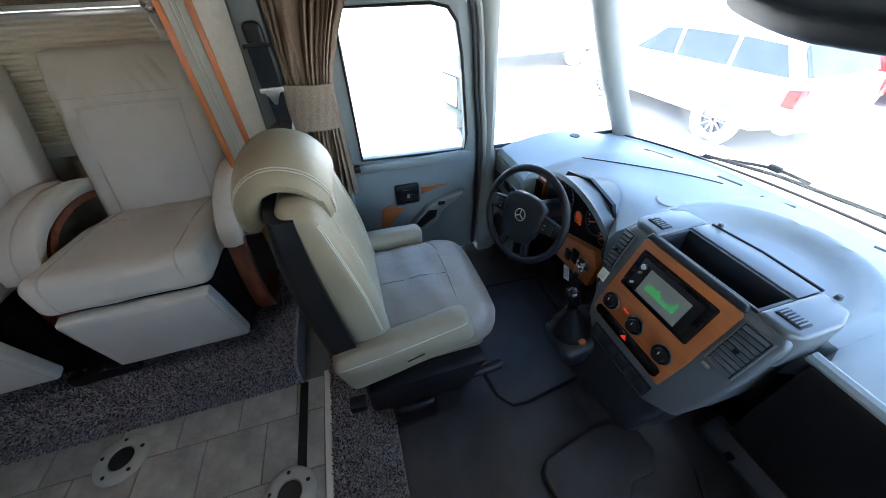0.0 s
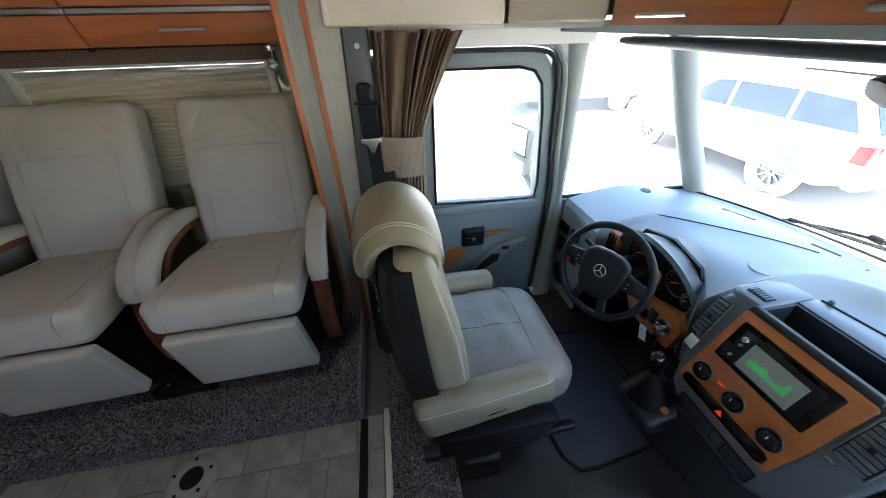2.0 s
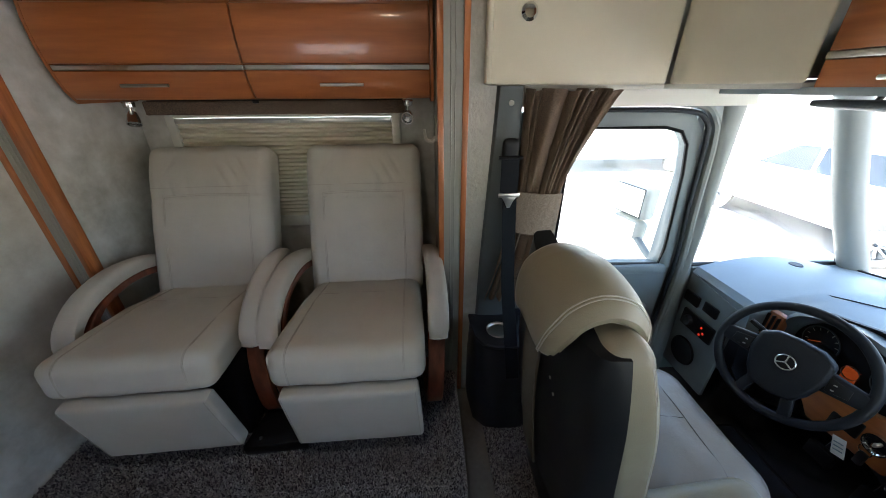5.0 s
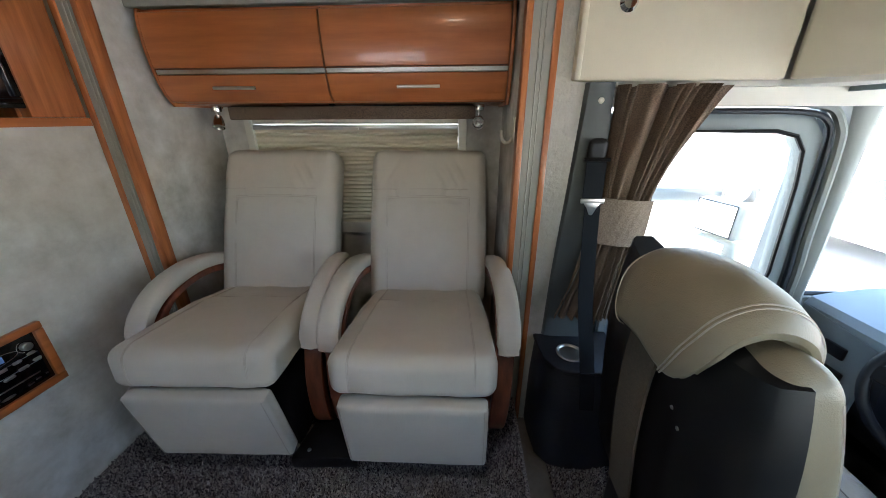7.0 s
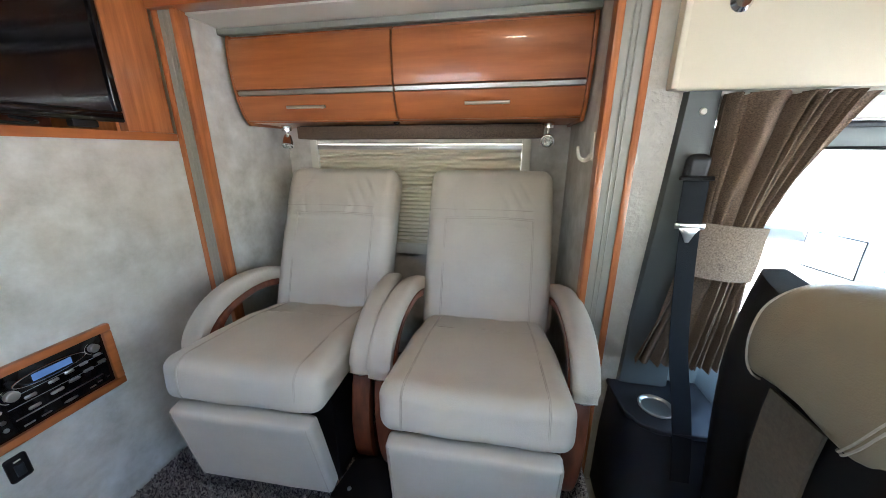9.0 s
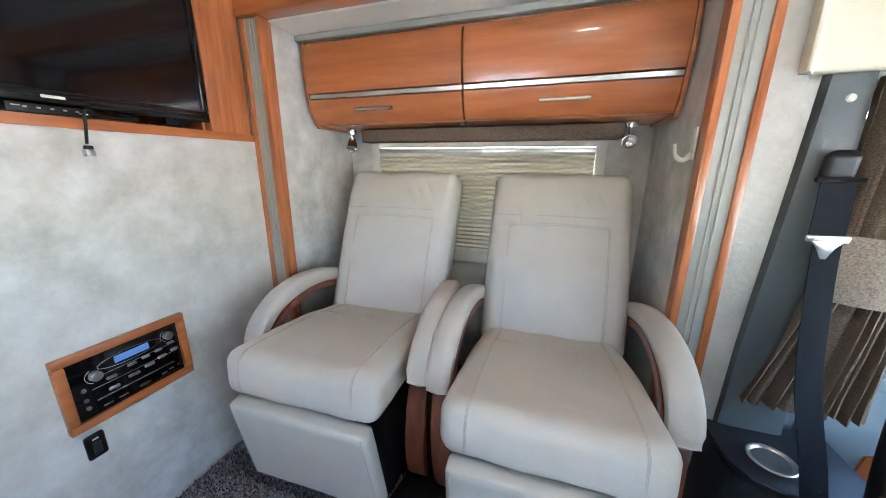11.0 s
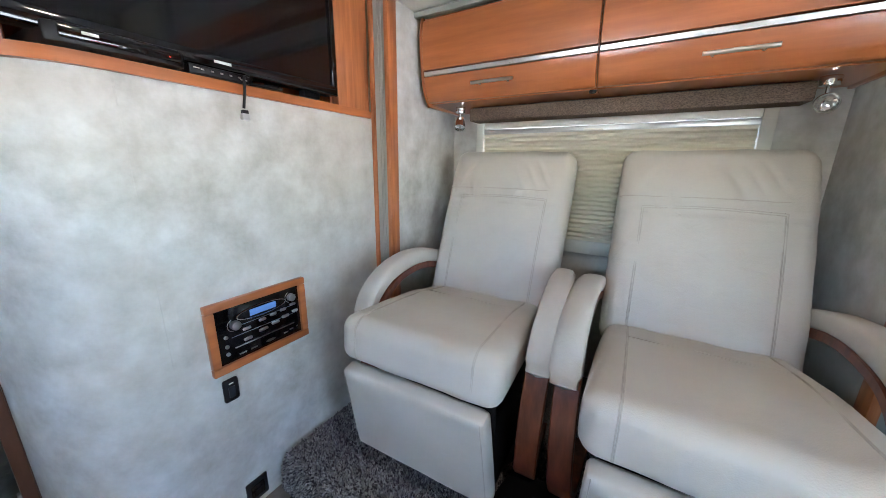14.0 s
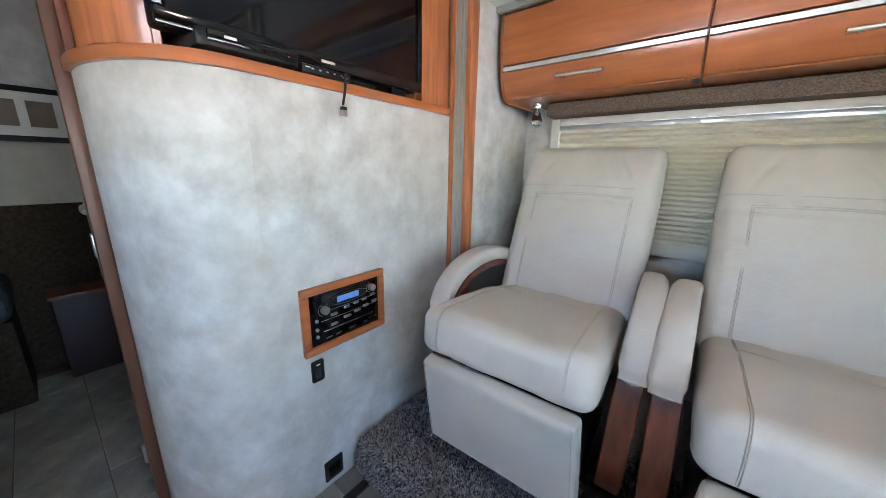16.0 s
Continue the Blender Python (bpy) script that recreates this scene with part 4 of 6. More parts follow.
# floor sockets for the table legs
def socket(x, y):
    root = thing("table_leg_socket", (x, y, 0), "round grey metal table leg socket in the floor", "floor socket", "table leg sockets")
    part("flange", lathe([(0.038, 0.004), (0.042, 0.010), (0.060, 0.010), (0.078, 0.006), (0.084, 0.0005), (0.084, -0.003), (0.036, -0.003)], MV(x, y, 0), 36), ALU, root)
    part("cup", lathe([(0.038, 0.005), (0.036, 0.0022), (0.034, 0.0016), (0, 0.0014)], MV(x, y, 0), 24), BLACK, root)
    for k in range(5):
        a = k * 2 * math.pi / 5 + 0.4
        part("screw", lathe([(0, 0.013), (0.005, 0.012), (0.007, 0.008)], MV(x + 0.062 * math.cos(a), y + 0.062 * math.sin(a), 0), 10), BLACK, root)
    return root


socket(-0.925, 0.272)
socket(-0.350, -0.01)

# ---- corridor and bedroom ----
# The bedroom's dimness is put into this cloth, on panels and bed base.
DIMCLOTH = material("dim_bedroom_cloth", (0.030, 0.022, 0.016), 0.95, var=0.3, scale=60, second=(0.06, 0.045, 0.032), bump=0.4, bscale=300, spec=0.1)
jb = thing("door_bedroom", (-2.12, -0.06, 0), "dark cherry door frame of the dim bedroom", "door", kind="structure")
part("jamb", prism([(-2.10, -0.075), (-2.10, 0.02), (-2.18, 0.02), (-2.18, -0.045), (-2.13, -0.075)], "z", 0.0, CZ, 0.003), WOOD_DARK, jb)
part("casing", prism([(-2.095, -0.082), (-2.095, -0.056), (-2.125, -0.056), (-2.125, -0.082)], "z", 0.0, CZ, 0.004), JAMB, jb)
part("door_leaf", box(-2.62, -2.14, -0.040, -0.012, 0.02, CZ - 0.05, 0.002), WOOD_DARK, jb, "open dark cherry wood door")
hd = lathe([(0, 0), (0.022, 0), (0.024, 0.004), (0.010, 0.010), (0.009, 0.035), (0, 0.036)], MV(-2.28, -0.042, 0.90) @ RX(90), 18)
hd = tube([(-2.28, -0.078, 0.90), (-2.22, -0.082, 0.898), (-2.18, -0.08, 0.896)], 0.007, 8, bm=hd)
part("handle", hd, STEEL, jb)
part("strike", box(-2.2, -2.16, -0.0825, -0.0765, 0.78, 0.84, 0.001), STEEL, jb)
for z in (0.15,):
    part("hinge", box(-2.145, -2.128, -0.088, -0.078, z, z + 0.06, 0.003), STEEL, jb)
wall("wall_bedroom", box(-3.46, -3.40, -0.9, 0.88, 0.0, CZ))
# Added dark panels that stand in for shade on the lower bedroom wall.
hb_ = thing("headboard", (-3.39, -0.35, 0.42), "dark panel added along the bedroom wall for its dimness", "headboard")
for y in (-0.88, -0.44, 0.0, 0.44):
    part("panel", box(-3.40, -3.375, y + 0.002, y + 0.436, 0.0, 0.82, 0.008, 2), DIMCLOTH, hb_)
bed = thing("bed", (-3.5, -0.6, 0.0), "dark bedroom bed with a blue-grey patterned cover", "bed")
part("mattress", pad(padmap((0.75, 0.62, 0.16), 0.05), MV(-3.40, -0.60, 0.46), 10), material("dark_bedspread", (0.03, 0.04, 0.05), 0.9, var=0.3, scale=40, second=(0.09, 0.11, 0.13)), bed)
part("base", box(-3.80, -3.08, -0.90, -0.30, 0.0, 0.38, 0.004), DIMCLOTH, bed)
ns = thing("bedside_cabinet", (-3.3, -0.1, 0.0), "low mauve-brown cabinet box in the bedroom", "cabinet")
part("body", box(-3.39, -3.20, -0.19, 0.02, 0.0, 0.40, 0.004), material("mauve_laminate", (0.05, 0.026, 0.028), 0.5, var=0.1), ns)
part("top", box(-3.395, -3.19, -0.20, 0.03, 0.4, 0.42, 0.003), WOOD_DARK, ns)
pc = thing("picture_frame", (-3.40, -0.15, 1.1), "framed landscape prints on the bedroom wall", "picture")
part("frame", box(-3.40, -3.385, -0.36, 0.02, 1.10, 1.335, 0.003), BLACK, pc)
part("mount", box(-3.386, -3.381, -0.345, 0.005, 1.125, 1.31), WHITE, pc)
for y in (-0.29, -0.17, -0.06):
    part("print", box(-3.382, -3.379, y - 0.045, y + 0.035, 1.165, 1.275), CURTAIN_TIE, pc)
cl = thing("ceiling_light", (-2.7, -0.15, 1.68), "small round bright ceiling lamp in the bedroom", "lamp")
part("rim", lathe([(0.05, 0), (0.06, 0), (0.062, 0.012), (0.05, 0.015)], MV(-2.85, -0.12, CZ - 0.016), 24), WHITE, cl)
part("lens", lathe([(0, 0), (0.052, 0.002), (0.052, 0.012)], MV(-2.85, -0.12, CZ - 0.016), 24), LAMP_GLOW, cl)

# Rim for the unseen lamp that was added to light the main room.
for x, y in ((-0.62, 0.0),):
    lf = thing("ceiling_light", (x, y, CZ), "rim of the unseen warm lamp added to the main room's ceiling", "lamp", "ceiling lamps")
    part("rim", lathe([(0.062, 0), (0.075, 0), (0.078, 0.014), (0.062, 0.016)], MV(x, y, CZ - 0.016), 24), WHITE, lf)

# ---- over-cab cabinets ----
def lacquer_panel(a, b, z0, z1, t, bev=0.01):
    """An upright panel from plan point a to b, t thick to its outer side."""
    a, b = Vector(a), Vector(b)
    d = (b - a).normalized()
    n = Vector((-d.y, d.x))
    return prism([tuple(a), tuple(b), tuple(b + n * t), tuple(a + n * t)], "z", z0, z1, bev, 3)


oc = thing("overhead_locker", (0.1, 0.9, 1.325), "cream padded overhead locker above the driver's door", "locker")
part("panel", lacquer_panel((-0.232, 0.872), (0.338, 0.872), 1.328, 1.95, 0.02), CREAM, oc)
part("panel", lacquer_panel((0.345, 0.872), (0.562, 0.655), 1.328, 1.95, 0.02), CREAM, oc)
part("end_panel", box(-0.240, -0.222, 0.862, 0.93, 1.330, 1.95, 0.006), CREAM, oc)
part("bottom", prism([(-0.23, 0.892), (0.345, 0.892), (0.57, 0.67), (0.70, 0.67), (0.70, 0.93), (-0.23, 0.93)], "z", 1.314, 1.330, 0.003), WHITE, oc)
part("button_light", lathe([(0, 0.010), (0.016, 0.008), (0.024, 0.0)], MV(-0.12, 0.871, 1.515) @ RX(90), 20), CHROME, oc)
YO = (0.645, 0.165, -0.245, -0.725)
for k in range(3):
    y1, y0 = YO[k], YO[k + 1]
    root = thing("overhead_cabinet", (0.6, (y0 + y1) / 2, 1.305), "cherry wood over-cab cabinet with steel inlay strip", "cabinet", "over-cab cabinets")
    part("body", box(0.592, 0.90, y0, y1, 1.345, 1.95), WOOD_DARK, root)
    d = part("door", box(0.572, 0.590, y0 + 0.002, y1 - 0.002, 1.398, 1.93, 0.003), WOOD, root)
    part("inlay", box(0.569, 0.587, y0 + 0.002, y1 - 0.002, 1.381, 1.396, 0.002), STEEL, d, "brushed steel inlay strip")
    part("lower_panel", box(0.572, 0.590, y0 + 0.002, y1 - 0.002, 1.308, 1.379, 0.003), WOOD, d)
    c = 0.42 if k == 0 else (y0 + y1) / 2
    hb = tube([(0.547, c - 0.078, 1.338), (0.547, c + 0.078, 1.338)], 0.0055, 10)
    for yy in (c - 0.052, c + 0.052):
        hb = tube([(0.547, yy, 1.338), (0.574, yy, 1.338)], 0.004, 8, bm=hb)
    part("handle", hb, STEEL, d, "brushed steel bar handle")
solid("wall_cab_right_upper", box(-0.24, 0.75, -1.0, -0.73, 1.30, CZ), CREAM, "cream padded panel over the passenger door", "wall", "structure")
solid("wall_cab_overhead_front", box(0.90, 1.26, PW, 0.97, 1.345, 1.50), CREAM, "cream panel over the windscreen", "wall", "structure")


def sun_visor(x, y0, y1, drop):
    root = thing("sun_visor", (x, (y0 + y1) / 2, 1.30), "dark grey padded sun visor folded up", "sun visor", "sun visors")
    g = padmap((0.17, y1 - y0, 0.022), 0.010, (0, 0, 0.006))
    part("pad", pad(g, MV(x, (y0 + y1) / 2, 1.274) @ RY(drop), 12), DASH_DARK, root)
    part("hinge", tube([(x + 0.08, y1 - 0.03, 1.27), (x + 0.10, y1 - 0.03, 1.325)], 0.008, 8), BLACK, root)
    return root


sun_visor(0.745, 0.02, 0.715, 3)
sun_visor(0.745, -0.80, -0.20, 3)
mirror_in = thing("rear_view_mirror", (0.98, -0.04, 1.2), "dark plastic rear view mirror housing", "mirror")
part("housing", pad(padmap((0.20, 0.48, 0.036), 0.015, (0, 0, 0.008), lambda p: Vector((p.x * (1 - 0.93 * max(0, p.y / 0.24) ** 1.5), p.y, p.z))), MV(0.775, -0.118, 1.225) @ RY(-21), 14), DASH_DARK, mirror_in)
part("stem", tube([(0.75, -0.06, 1.22), (0.84, -0.04, 1.27), (1.02, -0.03, 1.345)], 0.011, 8), BLACK, mirror_in)

# ---- driver's door fittings (parts of the door) ----
YP = 0.964
part("speaker_vent", box(0.222, 0.340, YP - 0.014, YP + 0.004, 0.390, 0.498, 0.012, 3), BLACK, driver_door, "square black air vent")
for k in range(3):
    part("vent_slat", box(0.232, 0.330, YP - 0.018, YP - 0.010, 0.412 + 0.028 * k, 0.418 + 0.028 * k, 0.002), GLOSS, driver_door)
part("vent_knob", box(0.276, 0.290, YP - 0.024, YP - 0.012, 0.430, 0.446, 0.003), STEEL, driver_door)
part("wood_inlay", prism([(0.350, 0.428), (0.352, 0.468), (0.42, 0.468), (0.485, 0.462), (0.42, 0.448)], "y", YP - 0.006, YP + 0.002, 0.002), WOOD, driver_door, "cherry wood inlay")
part("wood_inlay", prism([(0.125, 0.24), (0.150, 0.380), (0.205, 0.395), (0.222, 0.375), (0.262, 0.368), (0.20, 0.30)], "y", YP - 0.006, YP + 0.002, 0.002), WOOD, driver_door, "cherry wood inlay")
part("arm_ledge", prism([(0.27, 0.262), (0.375, 0.372), (0.47, 0.405), (0.57, 0.425), (0.55, 0.395), (0.45, 0.335), (0.42, 0.27), (0.33, 0.225)], "y", YP - 0.040, YP + 0.002, 0.010, 3), PILLAR, driver_door)
part("grab_recess", prism([(0.285, 0.262), (0.375, 0.350), (0.42, 0.345), (0.41, 0.305), (0.33, 0.255)], "y", YP - 0.044, YP - 0.038, 0.002), BLACK, driver_door)
part("window_button", box(0.425, 0.462, YP - 0.044, YP - 0.036, 0.370, 0.390, 0.003), BLACK, driver_door)
part("lock_plate", box(0.0, 0.028, YP - 0.03, YP - 0.006, 0.40, 0.57, 0.004), PILLAR, driver_door)
for z in (0.42, 0.548):
    part("bolt", lathe([(0, 0.006), (0.006, 0.005), (0.007, 0)], MV(0.014, YP - 0.030, z) @ RX(90), 10), STEEL, driver_door)
part("corner_cap", box(0.055, 0.085, YP - 0.03, YP, 0.600, 0.632, 0.008), BLACK, driver_door)
# mirror outside
om = thing("door_mirror", (0.62, 1.3, 0.75), "large pale grey door mirror on an arm outside the window", "mirror")
part("housing", pad(padmap((0.08, 0.215, 0.165), 0.022), MV(0.655, 1.335, 0.800) @ RZ(12), 10), WHITE, om, "pale grey mirror housing")
part("glass", box(-0.002, 0.002, -0.092, 0.092, -0.068, 0.068, m=MV(0.613, 1.335, 0.802) @ RZ(12)), MIRROR, om)
part("glass_rim", tube([MV(0.612, 1.335, 0.802) @ RZ(12) @ Vector(v) for v in ((0, -0.096, -0.072), (0, 0.096, -0.072), (0, 0.096, 0.072), (0, -0.096, 0.072))], 0.003, 6, closed=True), BLACK, om)
part("lower_housing", pad(padmap((0.07, 0.20, 0.11), 0.03), MV(0.655, 1.335, 0.655) @ RZ(12), 8), WHITE, om)
part("lower_glass", box(-0.002, 0.002, -0.08, 0.08, -0.04, 0.04, m=MV(0.618, 1.335, 0.655) @ RZ(12)), MIRROR, om)
part("arm", tube(spline([(0.66, 1.0, 0.60), (0.66, 1.12, 0.57), (0.66, 1.28, 0.63)], 5), 0.018, 8), PILLAR, om)

# ---- rear pillar, belt, bin, curtain ----
bp = thing("pillar_belt", (-0.15, 0.9, 0.0), "grey plastic door pillar with the seat belt guide", "pillar", kind="structure")
rows = []
for z, x0, x1, y in ((0.45, -0.235, -0.08, 0.875), (0.7, -0.228, -0.095, 0.873), (1.0, -0.212, -0.105, 0.871), (1.2, -0.202, -0.110, 0.870), (1.326, -0.197, -0.112, 0.870)):
    rows.append([(x0, y + 0.02, z), (x0 + 0.008, y + 0.004, z), (x0 + 0.03, y, z), (x1 - 0.02, y, z), (x1 - 0.005, y + 0.006, z), (x1, y + 0.02, z), (x1, 0.955, z), (x0, 0.955, z)])
part("cover", loft(rows, closed=True), PILLAR_SHADED, bp)
part("screw", lathe([(0, 0.005), (0.007, 0.004), (0.009, 0)], MV(-0.152, 0.870, 1.278) @ RX(90), 12), WHITE, bp)
sb = thing("seat_belt", (-0.15, 0.85, 0.45), "dark blue-grey driver's seat belt on its guide", "seat belt")
part("guide", pad(padmap((0.056, 0.026, 0.060), 0.012, (0.0, 0, 0.006)), MV(-0.147, 0.855, 1.140) @ RX(8), 10), BLACK, sb)
part("guide_bar", tube([(-0.186, 0.842, 1.114), (-0.108, 0.842, 1.114)], 0.006, 8), BLACK, sb)


def strap(pts, w):
    c = spline(pts, 8)
    rows = []
    for i, p in enumerate(c):
        d = (c[min(i + 1, len(c) - 1)] - c[max(i - 1, 0)]).normalized()
        rows.append([p - Vector((w, 0.0, 0)), p + Vector((w, 0.0, 0))])
    return loft(rows, thick=0.002)


part("upper_strap", strap([(-0.147, 0.842, 1.118), (-0.146, 0.838, 1.05), (-0.145, 0.836, 0.985)], 0.030), BELT, sb)
part("lower_strap", strap([(-0.142, 0.832, 0.98), (-0.138, 0.815, 0.85), (-0.136, 0.77, 0.66), (-0.130, 0.70, 0.50), (-0.118, 0.672, 0.36), (-0.10, 0.665, 0.16), (-0.095, 0.665, 0.015)], 0.024), BELT, sb)
tg = box(-0.182, -0.108, 0.828, 0.834, 0.982, 0.998, 0.003)
tg = prism([(-0.172, 0.985), (-0.118, 0.985), (-0.130, 0.968), (-0.140, 0.945), (-0.150, 0.945), (-0.160, 0.968)], "y", 0.828, 0.833, 0.001, bm=tg)
part("tongue", tg, STEEL, sb, "steel belt tongue")

bn = thing("cup_holder_bin", (-0.16, 0.78, 0.0), "dark grey plastic bin with a steel cup holder", "bin")
outl = [(-0.262, 0.92), (-0.262, 0.84), (-0.252, 0.75), (-0.225, 0.705), (-0.18, 0.685), (-0.08, 0.682), (0.02, 0.70), (0.02, 0.92)]
low_o = [(-0.275 + 0.012, 0.92), (-0.262, 0.82), (-0.25, 0.72), (-0.21, 0.675), (-0.16, 0.66), (-0.08, 0.66), (0.02, 0.68), (0.02, 0.92)]
part("body", loft([[(x, y, 0.012) for x, y in low_o], [(x, y, 0.25) for x, y in low_o], [(x + 0.008 if x < -0.1 else x, y + 0.008, 0.43) for x, y in outl]], closed=True), DASH_DARK, bn)
hole = [(-0.155 + 0.041 * math.cos(a * math.pi / 12), 0.777 + 0.041 * math.sin(a * math.pi / 12)) for a in range(24)]
part("top", prism(outl, "z", 0.43, 0.447, 0.005, 3), DASH_DARK, bn)
part("cup_holder", lathe([(0.040, 0.0), (0.047, 0.003), (0.049, 0.007), (0.046, 0.009), (0.041, 0.007), (0.038, 0.003), (0.036, 0.0025), (0, 0.0022)], MV(-0.155, 0.777, 0.446), 32), STEEL, bn, "steel cup holder")


def curtain():
    root = thing("window_curtain", (0.0, 0.87, 0.55), "brown woven curtain gathered by a tan tie band", "curtain")
    nz, nu = 34, 120

    def edge(z):
        if z > 0.985:
            k = (z - 0.985) / (1.312 - 0.985)
            s = k ** 1.25
            return -0.105 + 0.0 * s, 0.052 + 0.135 * s
        k = (0.985 - z) / 0.44
        return -0.105 - 0.10 * k ** 1.2, 0.050 + 0.008 * k
    rows = []
    for i in range(nz + 1):
        z = 1.315 - (1.315 - 0.545) * i / nz
        a, b = edge(z)
        r = []
        for j in range(nu + 1):
            u = j / nu
            wgt = 1.0 + 0.25 * math.sin(9 * u)
            amp = 0.022 * (0.7 + 0.5 * abs(z - 0.93) / 0.38)
            ph = 2 * math.pi * (9.2 * u * wgt ** 0.3 + 0.55 * math.sin(7.3 * u + 0.8) + 0.25 * math.sin(17 * u + 4 * z))
            amp *= 0.75 + 0.45 * math.sin(23 * u + 1.7)
            sag = -0.028 * math.sin(math.pi * u) * (1 - min(1, abs(z - 0.93) / 0.35) * 0.4)
            y = 0.868 + sag + amp * math.sin(ph + 1.2 * math.sin(3 * z)) + 0.004 * noise.noise(Vector((u * 9, z * 6, 1)))
            x = a + (b - a) * u + 0.003 * math.cos(ph)
            r.append((x, y - (0.006 if z > 1.30 else 0), z + (0.004 * math.sin(ph * 0.5) if i in (0, nz) else 0)))
        rows.append(r)
    part("cloth", loft(rows, thick=0.0018), CURTAIN, root)
    rows = []
    for i in range(9):
        z = 1.000 - 0.150 * i / 8
        rows.append([(-0.113 + 0.158 * u / 20 - 0.008 * (i / 8), 0.836 - 0.020 * math.sin(math.pi * u / 20) + 0.0015 * math.sin(u * 1.9 + i), z - 0.010 * u / 20) for u in range(21)])
    part("tie_band", loft(rows, thick=0.006), CURTAIN_TIE, root, "tan woven tie band")
    return root


curtain()


# ---- cab seats ----
def cab_seat(name, label, both_arms=True):
    cy = 0.36
    root = thing(name, (0.12, cy, 0.0), label, "seat", "cab seats")
    SH = Matrix.Identity(4)          # the back leans a little further
    SH[0][2], SH[0][3] = -0.062, 0.062 * 0.42

    def leaned(bm):
        bm.transform(SH)
        return bm

    def fs(p):
        k = p.x / 0.235
        w = 1 - 0.16 * max(0, k) ** 3
        dip = 0.0035 * math.sin(p.x * 55 + 2 * math.sin(p.y * 12)) * math.exp(-((p.x - 0.02) / 0.16) ** 2) if p.z > 0 else 0
        return Vector((p.x, p.y * w, p.z + (0.016 * abs(p.y / 0.25) ** 2 if p.z > 0 else 0) + dip - 0.020 * max(0, k) ** 4))
    gs = padmap((0.47, 0.46, 0.15), 0.068, (0.014, 0.006, 0.014), fs)
    ms = MV(0.185, cy - 0.01, 0.378) @ RY(-2)
    seat = part("seat", pad(gs, ms, 30, 0.004), SEAT_GREY, root)
    pipes(seat, SEAM, gs, ms, [[(-0.9, 0.0, 1), (-0.3, 0.02, 1), (0.34, 0.0, 1)],
                               [(0.22, -0.92, 1), (0.34, -0.5, 1), (0.36, 0.0, 1), (0.34, 0.5, 1), (0.22, 0.92, 1)],
                               [(-0.9, -0.80, 1), (0.0, -0.82, 1), (0.22, -0.84, 1)], [(-0.9, 0.80, 1), (0.0, 0.82, 1), (0.22, 0.84, 1)]], 0.0015)

    def fb(p):
        k = p.z / 0.27
        w = 1 - 0.10 * max(0, k) ** 2
        bol = 0.020 * (abs(p.y) / 0.21) ** 4 if p.x > 0 else 0
        return Vector(((p.x + bol) * (1 - 0.22 * max(0, k)) - 0.012 * k * k, p.y * w, p.z))
    gb = padmap((0.115, 0.42, 0.545), 0.045, (0.012, 0.004, 0.004), fb)
    mb = MV(-0.010, cy, 0.645) @ RY(-6)
    mb = SH @ mb
    back = part("backrest", pad(gb, mb, 28, 0.003), LEATHER_TAN, root)
    pipes(back, STITCH, gb, mb, [[(0.35, -1, -0.95), (0.35, -1, 0.0), (0.30, -1, 0.75)], [(0.45, -1, -0.95), (0.45, -1, 0.0), (0.40, -1, 0.75)],
                                 [(1, -0.55, -0.9), (1, -0.55, 0.0), (1, -0.45, 0.6)], [(1, 0.55, -0.9), (1, 0.55, 0.0), (1, 0.45, 0.6)]], 0.0016)
    # black shell wraps the back; a tan strip runs down its middle
    rows = []
    for i in range(15):
        k = i / 14
        z = 0.33 + 0.56 * k
        xc = -0.066 - 0.045 * k + 0.02 * k * k
        w = 0.224 * (1 - 0.13 * max(0.0, (k - 0.6) / 0.4) ** 2)
        d = 0.058 * (1 - 0.55 * k ** 4)
        ring = []
        for j in range(19):
            ang = math.pi * j / 18
            c, sn = math.cos(ang), max(0.0, math.sin(ang))
            # the window side of the shell rises into a low wing
            lift_ = 0.070 * k ** 3 * max(0.0, -c) ** 0.7
            ring.append((xc + 0.045 - (1.12 * d + 0.045) * sn ** 0.35, cy - w * c * (1.0 if c > 0 else 1.20), z + lift_))
        rows.append(ring)
    q = loft(rows, closed=True)
    q.faces.new([v for v in q.verts][-19:])
    shell = part("back_shell", leaned(q), BLACK, root, "black plastic seat back shell")
    part("back_strip", leaned(loft([[(-0.066 - 0.045 * k + 0.02 * k * k - 0.058 * (1 - 0.55 * k ** 4) * 1.12 - 0.006, cy + 0.020 + 0.050 * u, 0.33 + 0.56 * k) for u in (-1, -0.9, 0, 0.9, 1)] for k in [j / 12 for j in range(11)]], thick=0.006)), STRIP, shell, "tan leather strip")
    for dy in (-0.012, 0.012):
        part("shell_screw", lathe([(0, 0.003), (0.0035, 0.002), (0.004, 0)], SH @ MV(-0.146, cy - 0.105 + dy, 0.735 + dy) @ RY(-90), 10), STEEL, shell)
    # headrest hood, folded over the top
    arc = spline([(0.0057, 0, 0.865), (-0.0003, 0, 0.915), (-0.0306, 0, 0.957), (-0.0824, 0, 0.972), (-0.1305, 0, 0.95), (-0.1571, 0, 0.905), (-0.1675, 0, 0.855), (-0.1675, 0, 0.835)], 5)
    n = len(arc)
    rows = []
